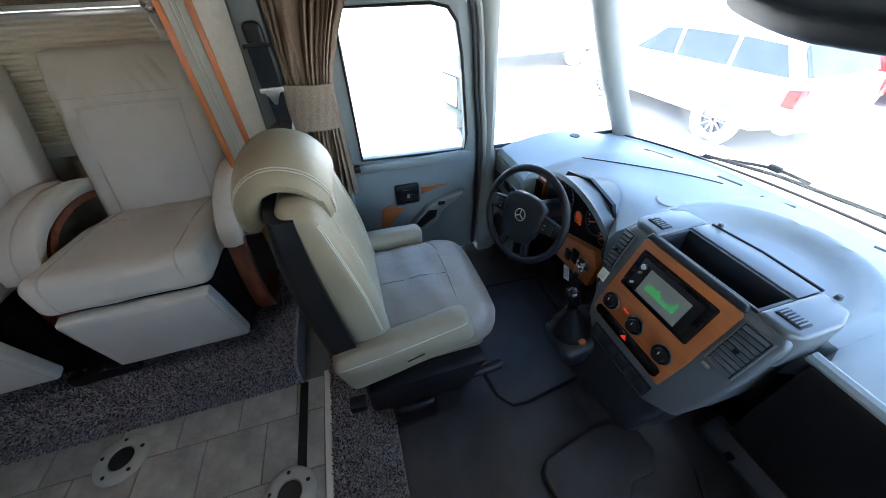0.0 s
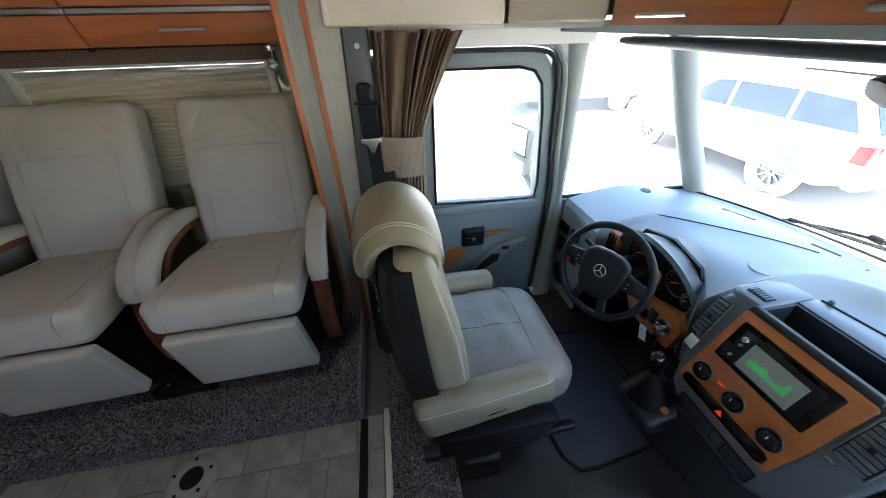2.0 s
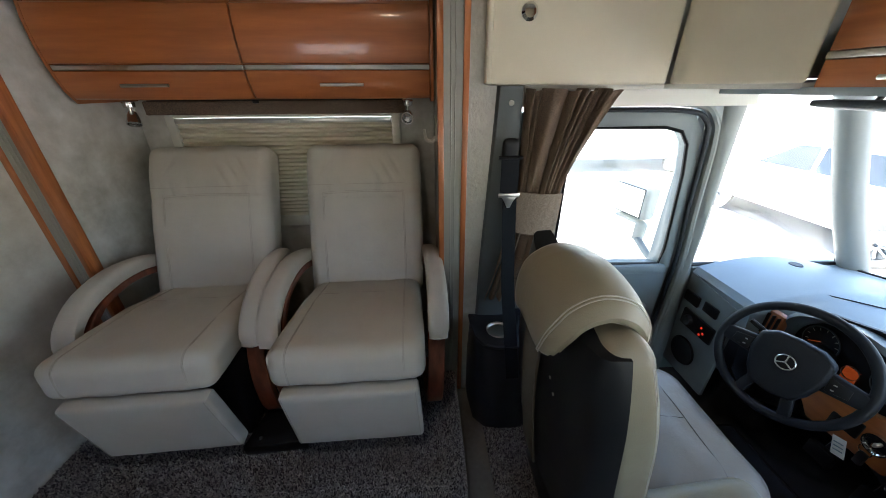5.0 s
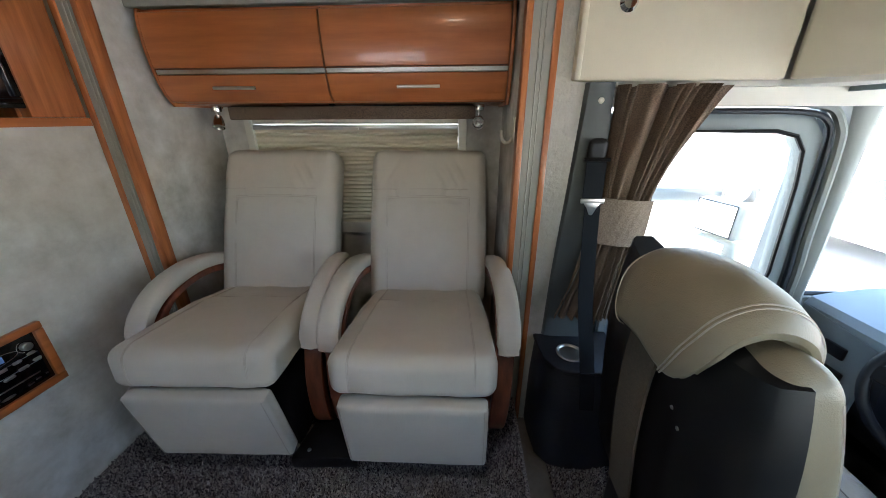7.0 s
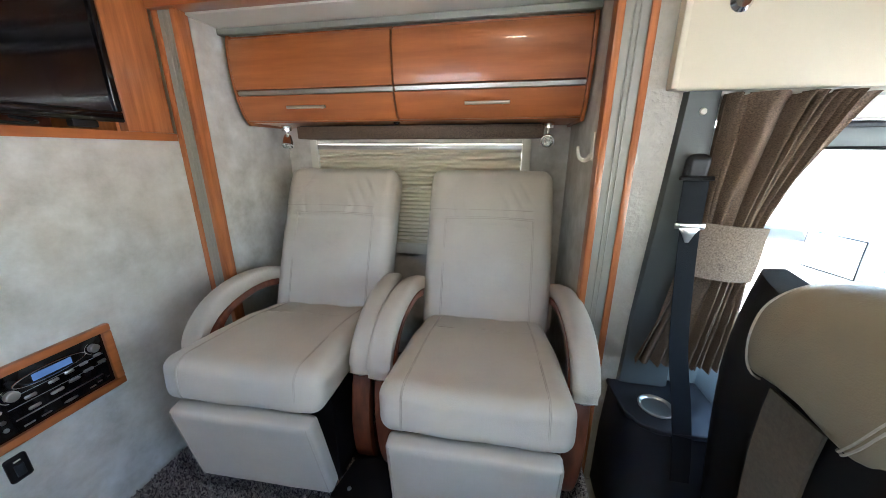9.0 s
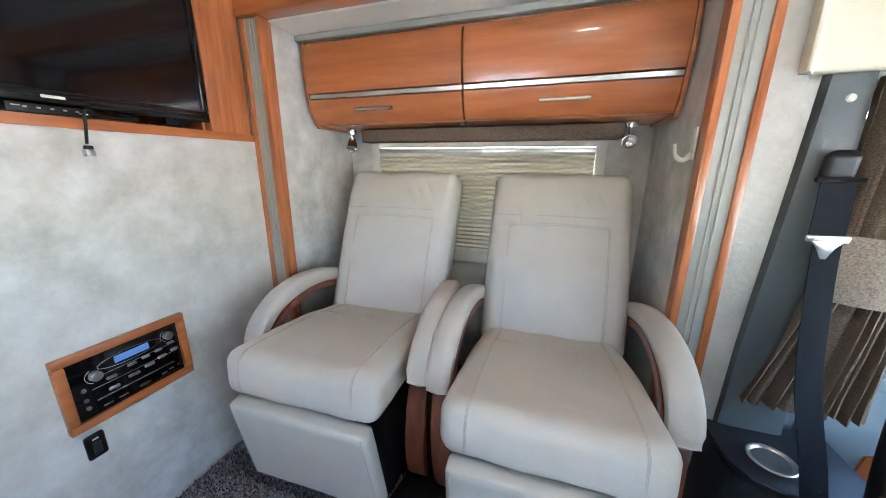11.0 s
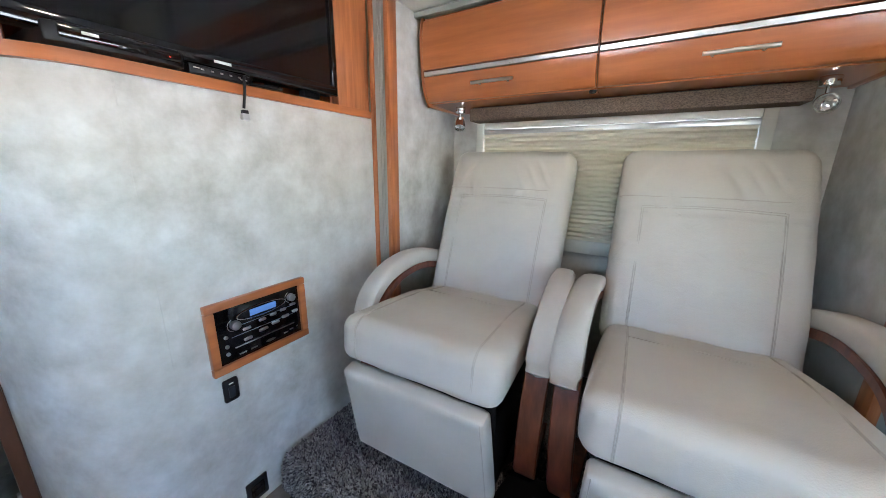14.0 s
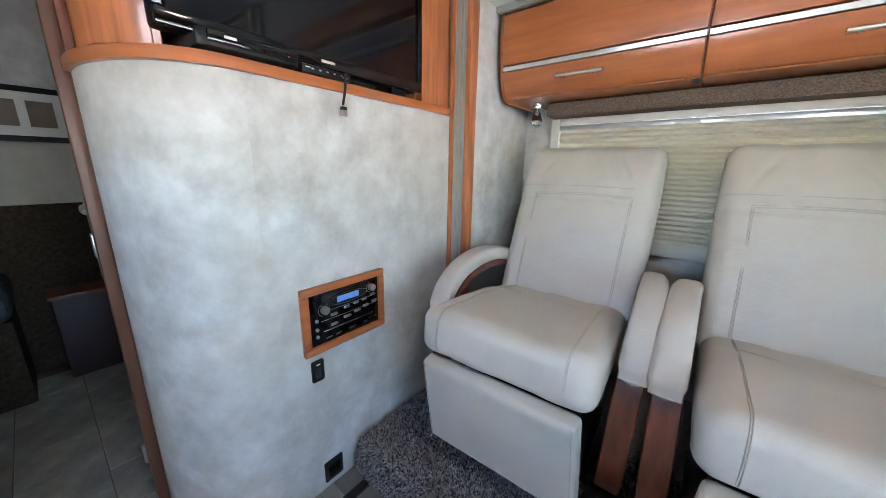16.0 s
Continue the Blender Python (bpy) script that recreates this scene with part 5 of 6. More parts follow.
    for j in range(27):
        u = -1 + 2 * j / 26
        u = math.copysign(abs(u) ** 0.8, u)
        s_ = max(0.03, (1 - abs(u) ** 5)) ** 0.5
        ring = []
        for side in (1, -1):
            for i in (range(n) if side == 1 else range(n - 1, -1, -1)):
                v = i / (n - 1)
                d = (arc[min(i + 1, n - 1)] - arc[max(i - 1, 0)]).normalized()
                nr = Vector((-d.z, 0, d.x)) * -1
                h = 0.030 * (1 - 0.5 * (2 * abs(v - 0.5)) ** 8)
                w = 0.142 * (1 - 0.40 * max(0, (v - 0.62) / 0.38) ** 1.3 - 0.10 * max(0, (0.25 - v) / 0.25))
                p = arc[i] + nr * h * s_ * side
                ring.append((p.x, cy - 0.004 + w * u, p.z - 0.030 * u * u * (1 if 0.15 < v < 0.8 else 0.7) + 0.0015 * noise.noise(Vector((p.x * 20, u * 5, p.z * 20)))))
        rows.append(ring)
    q = loft(rows, closed=True)
    vs = q.verts[:]
    m_ = len(rows[0])
    q.faces.new(vs[:m_])
    q.faces.new(vs[-m_:][::-1])
    q.transform(MV(0.010, 0, 0))
    head = part("headrest", leaned(q), LEATHER_TAN, root, "rounded tan leather headrest hood")
    for off in (0.80, 0.84):
        for sgn in (-1, 1):
            pts = []
            for i in range(1, n):
                v = i / (n - 1)
                d = (arc[min(i + 1, n - 1)] - arc[max(i - 1, 0)]).normalized()
                nr = Vector((-d.z, 0, d.x)) * -1
                u = sgn * off
                w = 0.142 * (1 - 0.40 * max(0, (v - 0.62) / 0.38) ** 1.3)
                p = arc[i] + nr * 0.030 * (1 - 0.5 * (2 * abs(v - 0.5)) ** 8) * (1 - abs(u) ** 5) ** 0.5
                pts.append((p.x, cy - 0.004 + w * u, p.z - 0.030 * u * u))
            part("piping", leaned(tube([(x + 0.010, y, z) for x, y, z in pts], 0.0016, 5)), STITCH, head)
    ga = padmap((0.41, 0.080, 0.135), 0.030, (0.004, 0.008, 0.004), lambda p: Vector((p.x, p.y, p.z * (1 - 0.18 * p.x / 0.2))))
    ma = MV(0.105, cy - 0.228, 0.420) @ RY(-13)
    if both_arms:
        arm = part("armrest", pad(ga, ma, 18, 0.002), LEATHER_TAN, root)
        part("piping", seam(ga, ma, [(-0.95, -1, 0.62), (0.0, -1, 0.62), (0.95, -0.9, 0.62)], 0.0016), STITCH, arm)
        part("lever_recess", lathe([(0, 0.003), (1, 0.002), (1, 0)], MV(0.122, cy - 0.274, 0.431) @ RY(-16) @ RX(90) @ Matrix.Diagonal((0.034, 0.009, 1, 1)), 20), BLACK, arm)
        part("lever", tube([(0.098, cy - 0.280, 0.424), (0.148, cy - 0.280, 0.439)], 0.0055, 8), CHROME, arm, "chrome recline lever")
        go = padmap((0.31, 0.075, 0.090), 0.028, (0.004, 0.006, 0.004))
        part("armrest", pad(go, MV(0.110, cy + 0.248, 0.455) @ RY(1), 14, 0.002), LEATHER_TAN, root)
    part("skirt", pad(padmap((0.42, 0.40, 0.09), 0.03), MV(0.17, cy, 0.295), 12), LEATHER_TAN, root)
    bs = box(-0.06, 0.32, cy - 0.20, cy + 0.20, 0.0, 0.265, 0.02)
    bs = prism([(-0.04, 0.27), (0.36, 0.275), (0.30, 0.15), (0.02, 0.12)], "y", cy - 0.265, cy - 0.20, 0.012, bm=bs)
    part("pedestal", bs, BLACK, root, "black seat pedestal")
    part("side_foot", box(-0.095, -0.045, cy - 0.305, cy - 0.265, 0.255, 0.29, 0.006), BLACK, root)
    return root


cab_seat("driver_seat", "tan leather captain's seat with black back shell")
seat_p = cab_seat("passenger_seat", "tan leather passenger captain's seat turned inwards", False)
seat_p.matrix_basis = MV(0.15, -0.67, 0.0) @ RZ(30)
hbk = thing("hand_brake", (0.2, 0.12, 0.0), "black hand brake lever beside the driver's seat", "lever")
part("lever", tube(spline([(0.10, 0.128, 0.10), (0.20, 0.122, 0.135), (0.33, 0.116, 0.175), (0.42, 0.114, 0.190)], 6), lambda k: 0.014 + 0.005 * k, 10), BLACK, hbk)
part("boot", pad(padmap((0.16, 0.10, 0.12), 0.03), MV(0.10, 0.13, 0.06), 8), BLACK, hbk)
part("button", tube([(0.42, 0.114, 0.190), (0.432, 0.1135, 0.1925)], 0.010, 10), DASH_DARK, hbk)

# ---- steering wheel and cluster ----
WC = Vector((0.606, 0.409, 0.600))
WM = look(WC, WC + Vector((math.cos(radians(17)) * math.cos(radians(21)), math.cos(radians(17)) * math.sin(radians(21)), -math.sin(radians(17)))))   # local x to the right, y up, z to the driver
sw_ = thing("steering_wheel", WC, "dark leather-rimmed steering wheel with three spokes", "steering wheel")
part("rim", tube([WM @ Vector((0.164 * math.cos(a * math.pi / 28), 0.164 * math.sin(a * math.pi / 28), 0)) for a in range(56)], 0.0, 12, closed=True, flat=(0.0130, 0.0130)), WHEEL, sw_)
WM = WM @ Matrix.Diagonal((0.865, 0.865, 1, 1))
hubp = [(-0.085, 0.058), (-0.05, 0.078), (0.0, 0.082), (0.05, 0.078), (0.085, 0.058), (0.088, 0.0), (0.072, -0.06), (0.052, -0.098), (0.0, -0.108), (-0.052, -0.098), (-0.072, -0.06), (-0.088, 0.0)]
part("hub", prism([(1.14 * x, 1.12 * y) for x, y in hubp], "z", -0.02, 0.022, 0.016, 4, m=WM), WHEEL, sw_)
for s in (-1, 1):
    sp = part("spoke", prism([(s * 0.07, 0.045), (s * 0.185, 0.028), (s * 0.187, -0.022), (s * 0.075, -0.03)], "z", -0.012, 0.010, 0.006, 3, m=WM), WHEEL, sw_)
    part("button_pad", prism([(s * 0.098, 0.028), (s * 0.150, 0.020), (s * 0.152, -0.012), (s * 0.10, -0.018)], "z", 0.010, 0.016, 0.003, m=WM), BLACK, sp)
    for k in range(2):
        part("button_mark", box(s * 0.115 - 0.004, s * 0.115 + 0.004, -0.008 + 0.018 * k, -0.004 + 0.018 * k, 0.016, 0.0172, m=WM), STEEL, sp)
    part("lower_spoke", prism([(s * 0.028, -0.085), (s * 0.062, -0.085), (s * 0.085, -0.176), (s * 0.052, -0.183)], "z", -0.014, 0.006, 0.006, 3, m=WM), WHEEL, sw_)
badge = part("badge", lathe([(0.0, 0.001), (0.022, 0.001), (0.024, 0.0)], WM @ MV(0, 0.005, 0.0225), 28), BLACK, sw_, "round chrome badge")
part("badge_ring", tube([WM @ Vector((0.0245 * math.cos(a * math.pi / 14), 0.005 + 0.0245 * math.sin(a * math.pi / 14), 0.0235)) for a in range(28)], 0.0018, 6, closed=True), STEEL, badge)
for a in (90, 210, 330):
    part("badge_bar", tube([WM @ Vector((0, 0.005, 0.0245)), WM @ Vector((0.023 * math.cos(radians(a)), 0.005 + 0.023 * math.sin(radians(a)), 0.0245))], 0.0020, 5), STEEL, badge)
part("column", tube([WM @ Vector((0, 0, -0.015)), WM @ Vector((0, 0, -0.25))], 0.045, 16), WHEEL, sw_)
part("stalk", tube([WM @ Vector((-0.04, 0.03, -0.05)), WM @ Vector((-0.15, 0.065, -0.045))], 0.008, 8), BLACK, sw_)

cl_ = thing("instrument_cluster", (0.84, 0.42, 0.56), "hooded instrument cluster with round dials", "instrument cluster")
rows = []
for i in range(10):
    x = 0.775 + 0.022 * i
    r = []
    for j in range(25):
        a = math.pi * (-0.10 + 1.20 * j / 24)
        k = 1 + (0.06 if i == 0 else 0.0) - 0.035 * i / 9
        r.append((x + 0.06 * (1 - math.sin(max(0, min(math.pi, a)))) * (1 - i / 9), 0.42 + 0.190 * k * math.cos(a), 0.545 + 0.150 * k * math.sin(a) - 0.004 * i))
    rows.append(r)
part("hood", loft(rows, thick=-0.016), HOOD, cl_)
part("face", prism([(0.25, 0.47), (0.59, 0.47), (0.60, 0.56), (0.55, 0.66), (0.42, 0.69), (0.29, 0.66), (0.24, 0.56)], "x", 0.862, 0.875), BLACK, cl_)
FM = MV(0.858, 0.42, 0.565) @ RY(-90)
for dy, r in ((0.10, 0.052), (-0.09, 0.052), (-0.145, 0.025), (0.0, 0.022)):
    d = part("dial", lathe([(0, 0.0), (r * 0.92, 0.0), (r * 0.94, 0.006), (r, 0.006), (r * 1.02, 0.0)], MV(0.860, 0.42 + dy, 0.565 - (0.035 if r < 0.03 else 0)) @ RY(-90), 30), BLACK, cl_)
    part("dial_ring", lathe([(r * 0.95, 0.006), (r * 1.0, 0.008), (r * 1.03, 0.004)], MV(0.860, 0.42 + dy, 0.565 - (0.035 if r < 0.03 else 0)) @ RY(-90), 30), SILVER, d)
    n = 11 if r > 0.03 else 5
    for k in range(n):
        a = math.pi * (1.25 - 1.5 * k / (n - 1))
        c, s = math.cos(a), math.sin(a)
        part("dial_mark", tube([(0.858, 0.42 + dy - c * r * 0.72, 0.565 - (0.035 if r < 0.03 else 0) + s * r * 0.72), (0.858, 0.42 + dy - c * r * 0.88, 0.565 - (0.035 if r < 0.03 else 0) + s * r * 0.88)], 0.0012, 4), WHITE, d)
    part("needle", tube([(0.856, 0.42 + dy, 0.565 - (0.035 if r < 0.03 else 0)), (0.856, 0.42 + dy + r * 0.6, 0.565 - (0.035 if r < 0.03 else 0) - r * 0.35)], 0.0015, 4), LED_ORANGE, d)
part("trip_display", box(0.856, 0.860, 0.402, 0.438, 0.50, 0.545), LED_ORANGE, cl_, "orange lit trip display")

# wood panel and ignition under the cluster
ig = part("wood_trim", prism([(0.22, 0.355), (0.42, 0.345), (0.47, 0.41), (0.44, 0.455), (0.24, 0.515), (0.205, 0.46)], "x", 0.80, 0.83, 0.006), WOOD, dash, "cherry wood dash trim")
part("ignition", lathe([(0, 0.004), (0.024, 0.004), (0.027, 0.012), (0.030, 0.012), (0.032, 0)], MV(0.80, 0.262, 0.43) @ RY(-90), 24), CHROME, ig)
part("switch_block", box(0.792, 0.802, 0.30, 0.335, 0.40, 0.455, 0.003), BLACK, ig)
part("switch_block", box(0.792, 0.802, 0.34, 0.37, 0.385, 0.43, 0.003), BLACK, ig)
ky = thing("car_keys", (0.77, 0.262, 0.37), "bunch of keys with a white tag in the ignition", "keys")
part("ring", tube([(0.775 + 0.003 * math.cos(a / 2), 0.263 + 0.016 * math.cos(a * math.pi / 8), 0.408 + 0.016 * math.sin(a * math.pi / 8)) for a in range(16)], 0.0014, 5, closed=True), CHROME, ky)
part("fob", box(0.768, 0.782, 0.250, 0.272, 0.355, 0.400, 0.006), BLACK, ky)
part("key", box(0.785, 0.800, 0.258, 0.266, 0.424, 0.436, 0.002), STEEL, ky)
tag = part("tag", box(0.765, 0.767, 0.285, 0.318, 0.335, 0.395, 0.0008, m=MV(0.766, 0.30, 0.365) @ RX(-18) @ MV(-0.766, -0.30, -0.365)), WHITE, ky, "white paper key tag")
for k in range(3):
    part("writing", box(0.7635, 0.765, 0.290, 0.313, 0.352 + 0.012 * k, 0.355 + 0.012 * k, m=MV(0.766, 0.30, 0.365) @ RX(-18) @ MV(-0.766, -0.30, -0.365)), DASH, tag)

# dash end by the door: vents, switches, speaker
part("end_panel", prism([(0.955, 0.10), (0.70, 0.10), (0.70, 0.555), (0.955, 0.585)], "x", 0.742, 0.76, 0.006), DOORP, dash)
for a in ((0.90, 0.455, 0.505, 0.040), (0.80, 0.465, 0.510, 0.035)):
    part("switch_block", box(0.732, 0.744, a[0] - a[3], a[0] + a[3], a[1], a[2], 0.004), BLACK, dash)
ls = part("light_switch", box(0.730, 0.744, 0.745, 0.915, 0.345, 0.425, 0.006), BLACK, dash)
for k, (y, z) in enumerate(((0.80, 0.395), (0.785, 0.375), (0.80, 0.36))):
    part("warning_light", lathe([(0, 0.003), (0.005, 0.002), (0.006, 0)], MV(0.730, y, z) @ RY(-90), 10), LED_RED, ls)
part("rotary_knob", lathe([(0, 0.018), (0.02, 0.016), (0.024, 0)], MV(0.730, 0.87, 0.385) @ RY(-90), 20), DASH_DARK, ls)
part("speaker", lathe([(0, 0.0), (0.055, 0.002), (0.062, 0.006), (0.068, 0)], MV(0.742, 0.855, 0.22) @ RY(-90), 28), BLACK, dash, "round black door speaker")
sv = part("side_vent", box(0.80, 0.83, 0.60, 0.70, 0.49, 0.60, 0.008), WOOD, dash, "cherry framed air vent")
for k in range(5):
    part("vent_slat", box(0.79, 0.802, 0.608 + 0.018 * k, 0.614 + 0.018 * k, 0.505, 0.59, 0.002), BLACK, sv)

# details on the pad
for y0, y1, x in ((0.677, 0.555, 1.37), (0.365, 0.287, 1.43), (0.208, 0.115, 1.445), (-0.10, -0.20, 1.46), (-0.42, -0.56, 1.43)):
    xs = x
    part("defrost_slot", tube([(xs - 0.02, y0, top_z(xs - 0.02, y0) + 0.0005), (xs + 0.01, y1, top_z(xs + 0.01, y1) + 0.0005)], 0.0, 8, flat=(0.011, 0.002)), BLACK, dash)
for x, y, r in ((1.107, 0.873, 0.024), (1.064, 0.253, 0.045)):
    part("speaker_cover", lathe([(0, 0.004), (r * 0.9, 0.004), (r, 0.0)], MV(x, y, top_z(x, y)), 28), DASH_DARK if r < 0.03 else DASH, dash)
for x in (0.925, 0.985):
    part("small_vent", box(x - 0.022, x + 0.022, 0.79, 0.815, 0.62, 0.632, 0.003), DASH_DARK, dash)
part("pad_groove", tube([(1.0 + 0.5 * k / 14, 0.66 - 0.5 * k / 14, top_z(1.0 + 0.5 * k / 14, 0.66 - 0.5 * k / 14) + 0.001) for k in range(11)], 0.003, 5), DASH_DARK, dash)

# ---- centre console ----
con = thing("centre_console", (0.8, CY, 0.0), "silver and cherry wood centre console with radio", "console")
FO = Matrix(((0, 0.309, -0.951, 0.798), (-1, 0, 0, -0.035), (0, 0.951, 0.309, 0.585), (0, 0, 0, 1)))   # local x to the passenger side, y up the face, z out of it


def fbox(a0, a1, b0, b1, c0, c1, bev=0.0, seg=2):
    return box(a0, a1, b0, b1, c0, c1, bev, seg, m=FO)


part("housing", prism([(-0.208, 0.072), (-0.196, 0.100), (-0.15, 0.108), (0.19, 0.110), (0.232, 0.104), (0.246, 0.085), (0.245, -0.04), (0.236, -0.15), (0.215, -0.235), (0.14, -0.285), (-0.09, -0.280), (-0.15, -0.225), (-0.184, -0.13)], "z", -0.032, -0.004, 0.012, 4, m=FO), SILVER, con)
part("wood_panel", prism([(-0.137, 0.084), (-0.130, 0.091), (0.148, 0.091), (0.156, 0.083), (0.153, -0.08), (0.143, -0.205), (-0.136, -0.200), (-0.146, -0.185), (-0.142, -0.08)], "z", -0.006, 0.002, 0.003, m=FO), WOOD, con, "cherry wood console panel")
rad = part("radio", fbox(-0.118, 0.120, -0.063, 0.064, -0.004, 0.008, 0.006), GLOSS, con, "double-height car radio")
part("radio_face", fbox(-0.096, 0.096, -0.048, 0.050, 0.007, 0.012, 0.003), BLACK, rad)
part("screen", fbox(-0.060, 0.074, -0.044, 0.034, 0.012, 0.0135), LCD_GREY, rad, "lit radio screen with a green spectrum")
random.seed(4)
for k in range(17):
    hgt = 0.012 + 0.016 * random.random() + 0.008 * math.sin(k * 0.5)
    part("spectrum_bar", fbox(-0.044 + 0.0058 * k, -0.0396 + 0.0058 * k, -0.022, -0.022 + hgt, 0.0135, 0.0142), LCD_GREEN, rad)
for a, b, r in ((-0.080, 0.028, 0.008), (-0.080, 0.008, 0.004), (-0.082, -0.03, 0.004)):
    part("radio_knob", lathe([(r, 0), (r, 0.008), (r * 0.8, 0.010), (0, 0.010)], FO @ MV(a, b, 0.012), 18), STEEL, rad)
for k, a in enumerate((-0.101, -0.001, 0.099)):
    kn = part("climate_knob", lathe([(0.027, 0), (0.027, 0.004), (0.024, 0.006), (0.0, 0.006)], FO @ MV(a, -0.129, 0.002), 28), GLOSS, con)
    part("knob_ring", lathe([(0.026, 0.004), (0.028, 0.006), (0.0295, 0.002)], FO @ MV(a, -0.129, 0.002), 28), SILVER, kn)
    part("knob_cap", lathe([(0.019, 0.005), (0.018, 0.020), (0.014, 0.022), (0, 0.022)], FO @ MV(a, -0.129, 0.002), 24), BLACK, kn)
    part("knob_mark", fbox(a - 0.0014, a + 0.0014, -0.124, -0.115, 0.0235, 0.0255), WHITE, kn)
for k in range(3):
    part("warning_light", fbox(-0.058 + 0.008 * k, -0.053 + 0.008 * k, -0.122, -0.116, 0.002, 0.004), LED_RED, con)
tr = part("storage_slot", prism([(-0.130, -0.172), (-0.122, -0.164), (0.115, -0.164), (0.127, -0.170), (0.127, -0.190), (0.115, -0.199), (-0.118, -0.196), (-0.130, -0.188)], "z", 0.001, 0.006, 0.002, m=FO), GLOSS, con)
part("hazard_switch", prism([(-0.012, -0.187), (0.010, -0.187), (-0.001, -0.171)], "z", 0.006, 0.009, 0.001, m=FO), LED_RED, tr)
sl = part("switch_panel", fbox(-0.10, 0.140, -0.268, -0.226, -0.006, 0.004, 0.004), BLACK, con)
for k in range(6):
    part("switch", fbox(-0.095 + 0.039 * k, -0.060 + 0.039 * k, -0.264, -0.230, 0.003, 0.008, 0.003), DASH_DARK, sl)


def grille(a0, a1, b0, b1, n, lean=0):
    g = part("air_vent", fbox(a0, a1, b0, b1, -0.004, 0.0015, 0.002), VOID, con, "black slatted air vent")
    part("vent_rim", tube([FO @ Vector(v) for v in ((a0, b0, 0.0), (a1, b0, 0.0), (a1, b1, 0.0), (a0, b1, 0.0))], 0.003, 6, closed=True), SILVER, g)
    for k in range(n):
        b = b0 + 0.008 + (b1 - b0 - 0.016) * k / (n - 1)
        part("vent_slat", box(a0 + 0.005, a1 - 0.005, -0.0016, 0.0016, -0.004, 0.007, m=FO @ MV(0, b, 0.003) @ RX(35)), HOOD, g)
    part("vent_knob", fbox((a0 + a1) / 2 - 0.006, (a0 + a1) / 2 + 0.006, (b0 + b1) / 2 - 0.005, (b0 + b1) / 2 + 0.005, 0.006, 0.013, 0.002), BLACK, g)


grille(-0.206, -0.168, -0.055, 0.075, 9)
grille(0.165, 0.228, -0.045, 0.080, 9)
part("vent_wheel", fbox(0.168, 0.188, -0.065, -0.055, -0.003, 0.005, 0.003), STEEL, con)
for y0, y1 in ((0.095, 0.150), (-0.262, -0.212)):
    part("top_vent", box(0.862, 0.898, y0, y1, 0.690, 0.6975, 0.002), VOID, con)
    for k in range(6):
        yy = y0 + 0.005 + (y1 - y0 - 0.013) * k / 5
        part("top_vent_slat", box(0.865, 0.895, yy, yy + 0.003, 0.694, 0.6995), SILVER, con)
part("padded_roll", prism([(-0.140, 0.092), (-0.136, 0.098), (-0.13, 0.112), (0.145, 0.112), (0.153, 0.106), (0.156, 0.092)], "z", -0.010, 0.007, 0.007, 4, m=FO), DASH_DARK, con, "dark padded roll above the radio")
# deck on top with an open tray behind the roll
part("inner_body", box(0.815, 1.0, -0.262, 0.150, 0.38, 0.583, 0.004), SILVER, con)
tray = part("tray", box(0.842, 0.942, -0.198, 0.080, 0.584, 0.590), DASH_DARK, con, "open black storage tray")
for b in ((0.836, 0.843, -0.200, 0.082, 0.584, 0.690), (0.942, 0.950, -0.200, 0.082, 0.584, 0.688), (0.8435, 0.9415, 0.074, 0.082, 0.584, 0.688), (0.8435, 0.9415, -0.200, -0.192, 0.584, 0.688)):
    part("tray_wall", box(*b, 0.002), DASH_DARK, tray)
part("deck_end", prism([(0.832, 0.082), (0.832, 0.150), (0.850, 0.172), (0.96, 0.176), (1.01, 0.150), (1.015, 0.082)], "z", 0.584, 0.694, 0.010, 3), SILVER, con)
part("deck_end", prism([(0.834, -0.200), (0.834, -0.262), (0.855, -0.281), (0.96, -0.281), (1.015, -0.262), (1.022, -0.200)], "z", 0.584, 0.694, 0.010, 3), SILVER, con)
part("deck_flap", prism([(0.951, 0.0815), (1.015, 0.0815), (1.030, -0.060), (1.022, -0.1995), (0.951, -0.1995)], "z", 0.655, 0.692, 0.004), SILVER, con, "silver lid behind the tray")
part("flap_groove", tube([(1.020, 0.075, 0.690), (1.034, -0.06, 0.690), (1.028, -0.20, 0.690)], 0.004, 6), BLACK, con)
for y in (0.060, -0.225):
    part("flap_peg", lathe([(0, 0.012), (0.006, 0.010), (0.008, 0.0)], MV(1.032, y, 0.690), 12), HOOD, con)
part("lower_body", prism([(-0.165, -0.20), (0.16, -0.20), (0.185, -0.30), (0.17, -0.44), (-0.12, -0.50), (-0.18, -0.36)], "z", -0.25, -0.03, 0.03, 4, m=FO), DASH_DARK, con)
cd = part("label_card", fbox(-0.196, -0.166, -0.108, -0.070, -0.003, 0.001), WHITE, con, "white printed label")
for k in range(4):
    part("writing", fbox(-0.192, -0.170, -0.100 + 0.007 * k, -0.0985 + 0.007 * k, 0.001, 0.0016), DASH, cd)

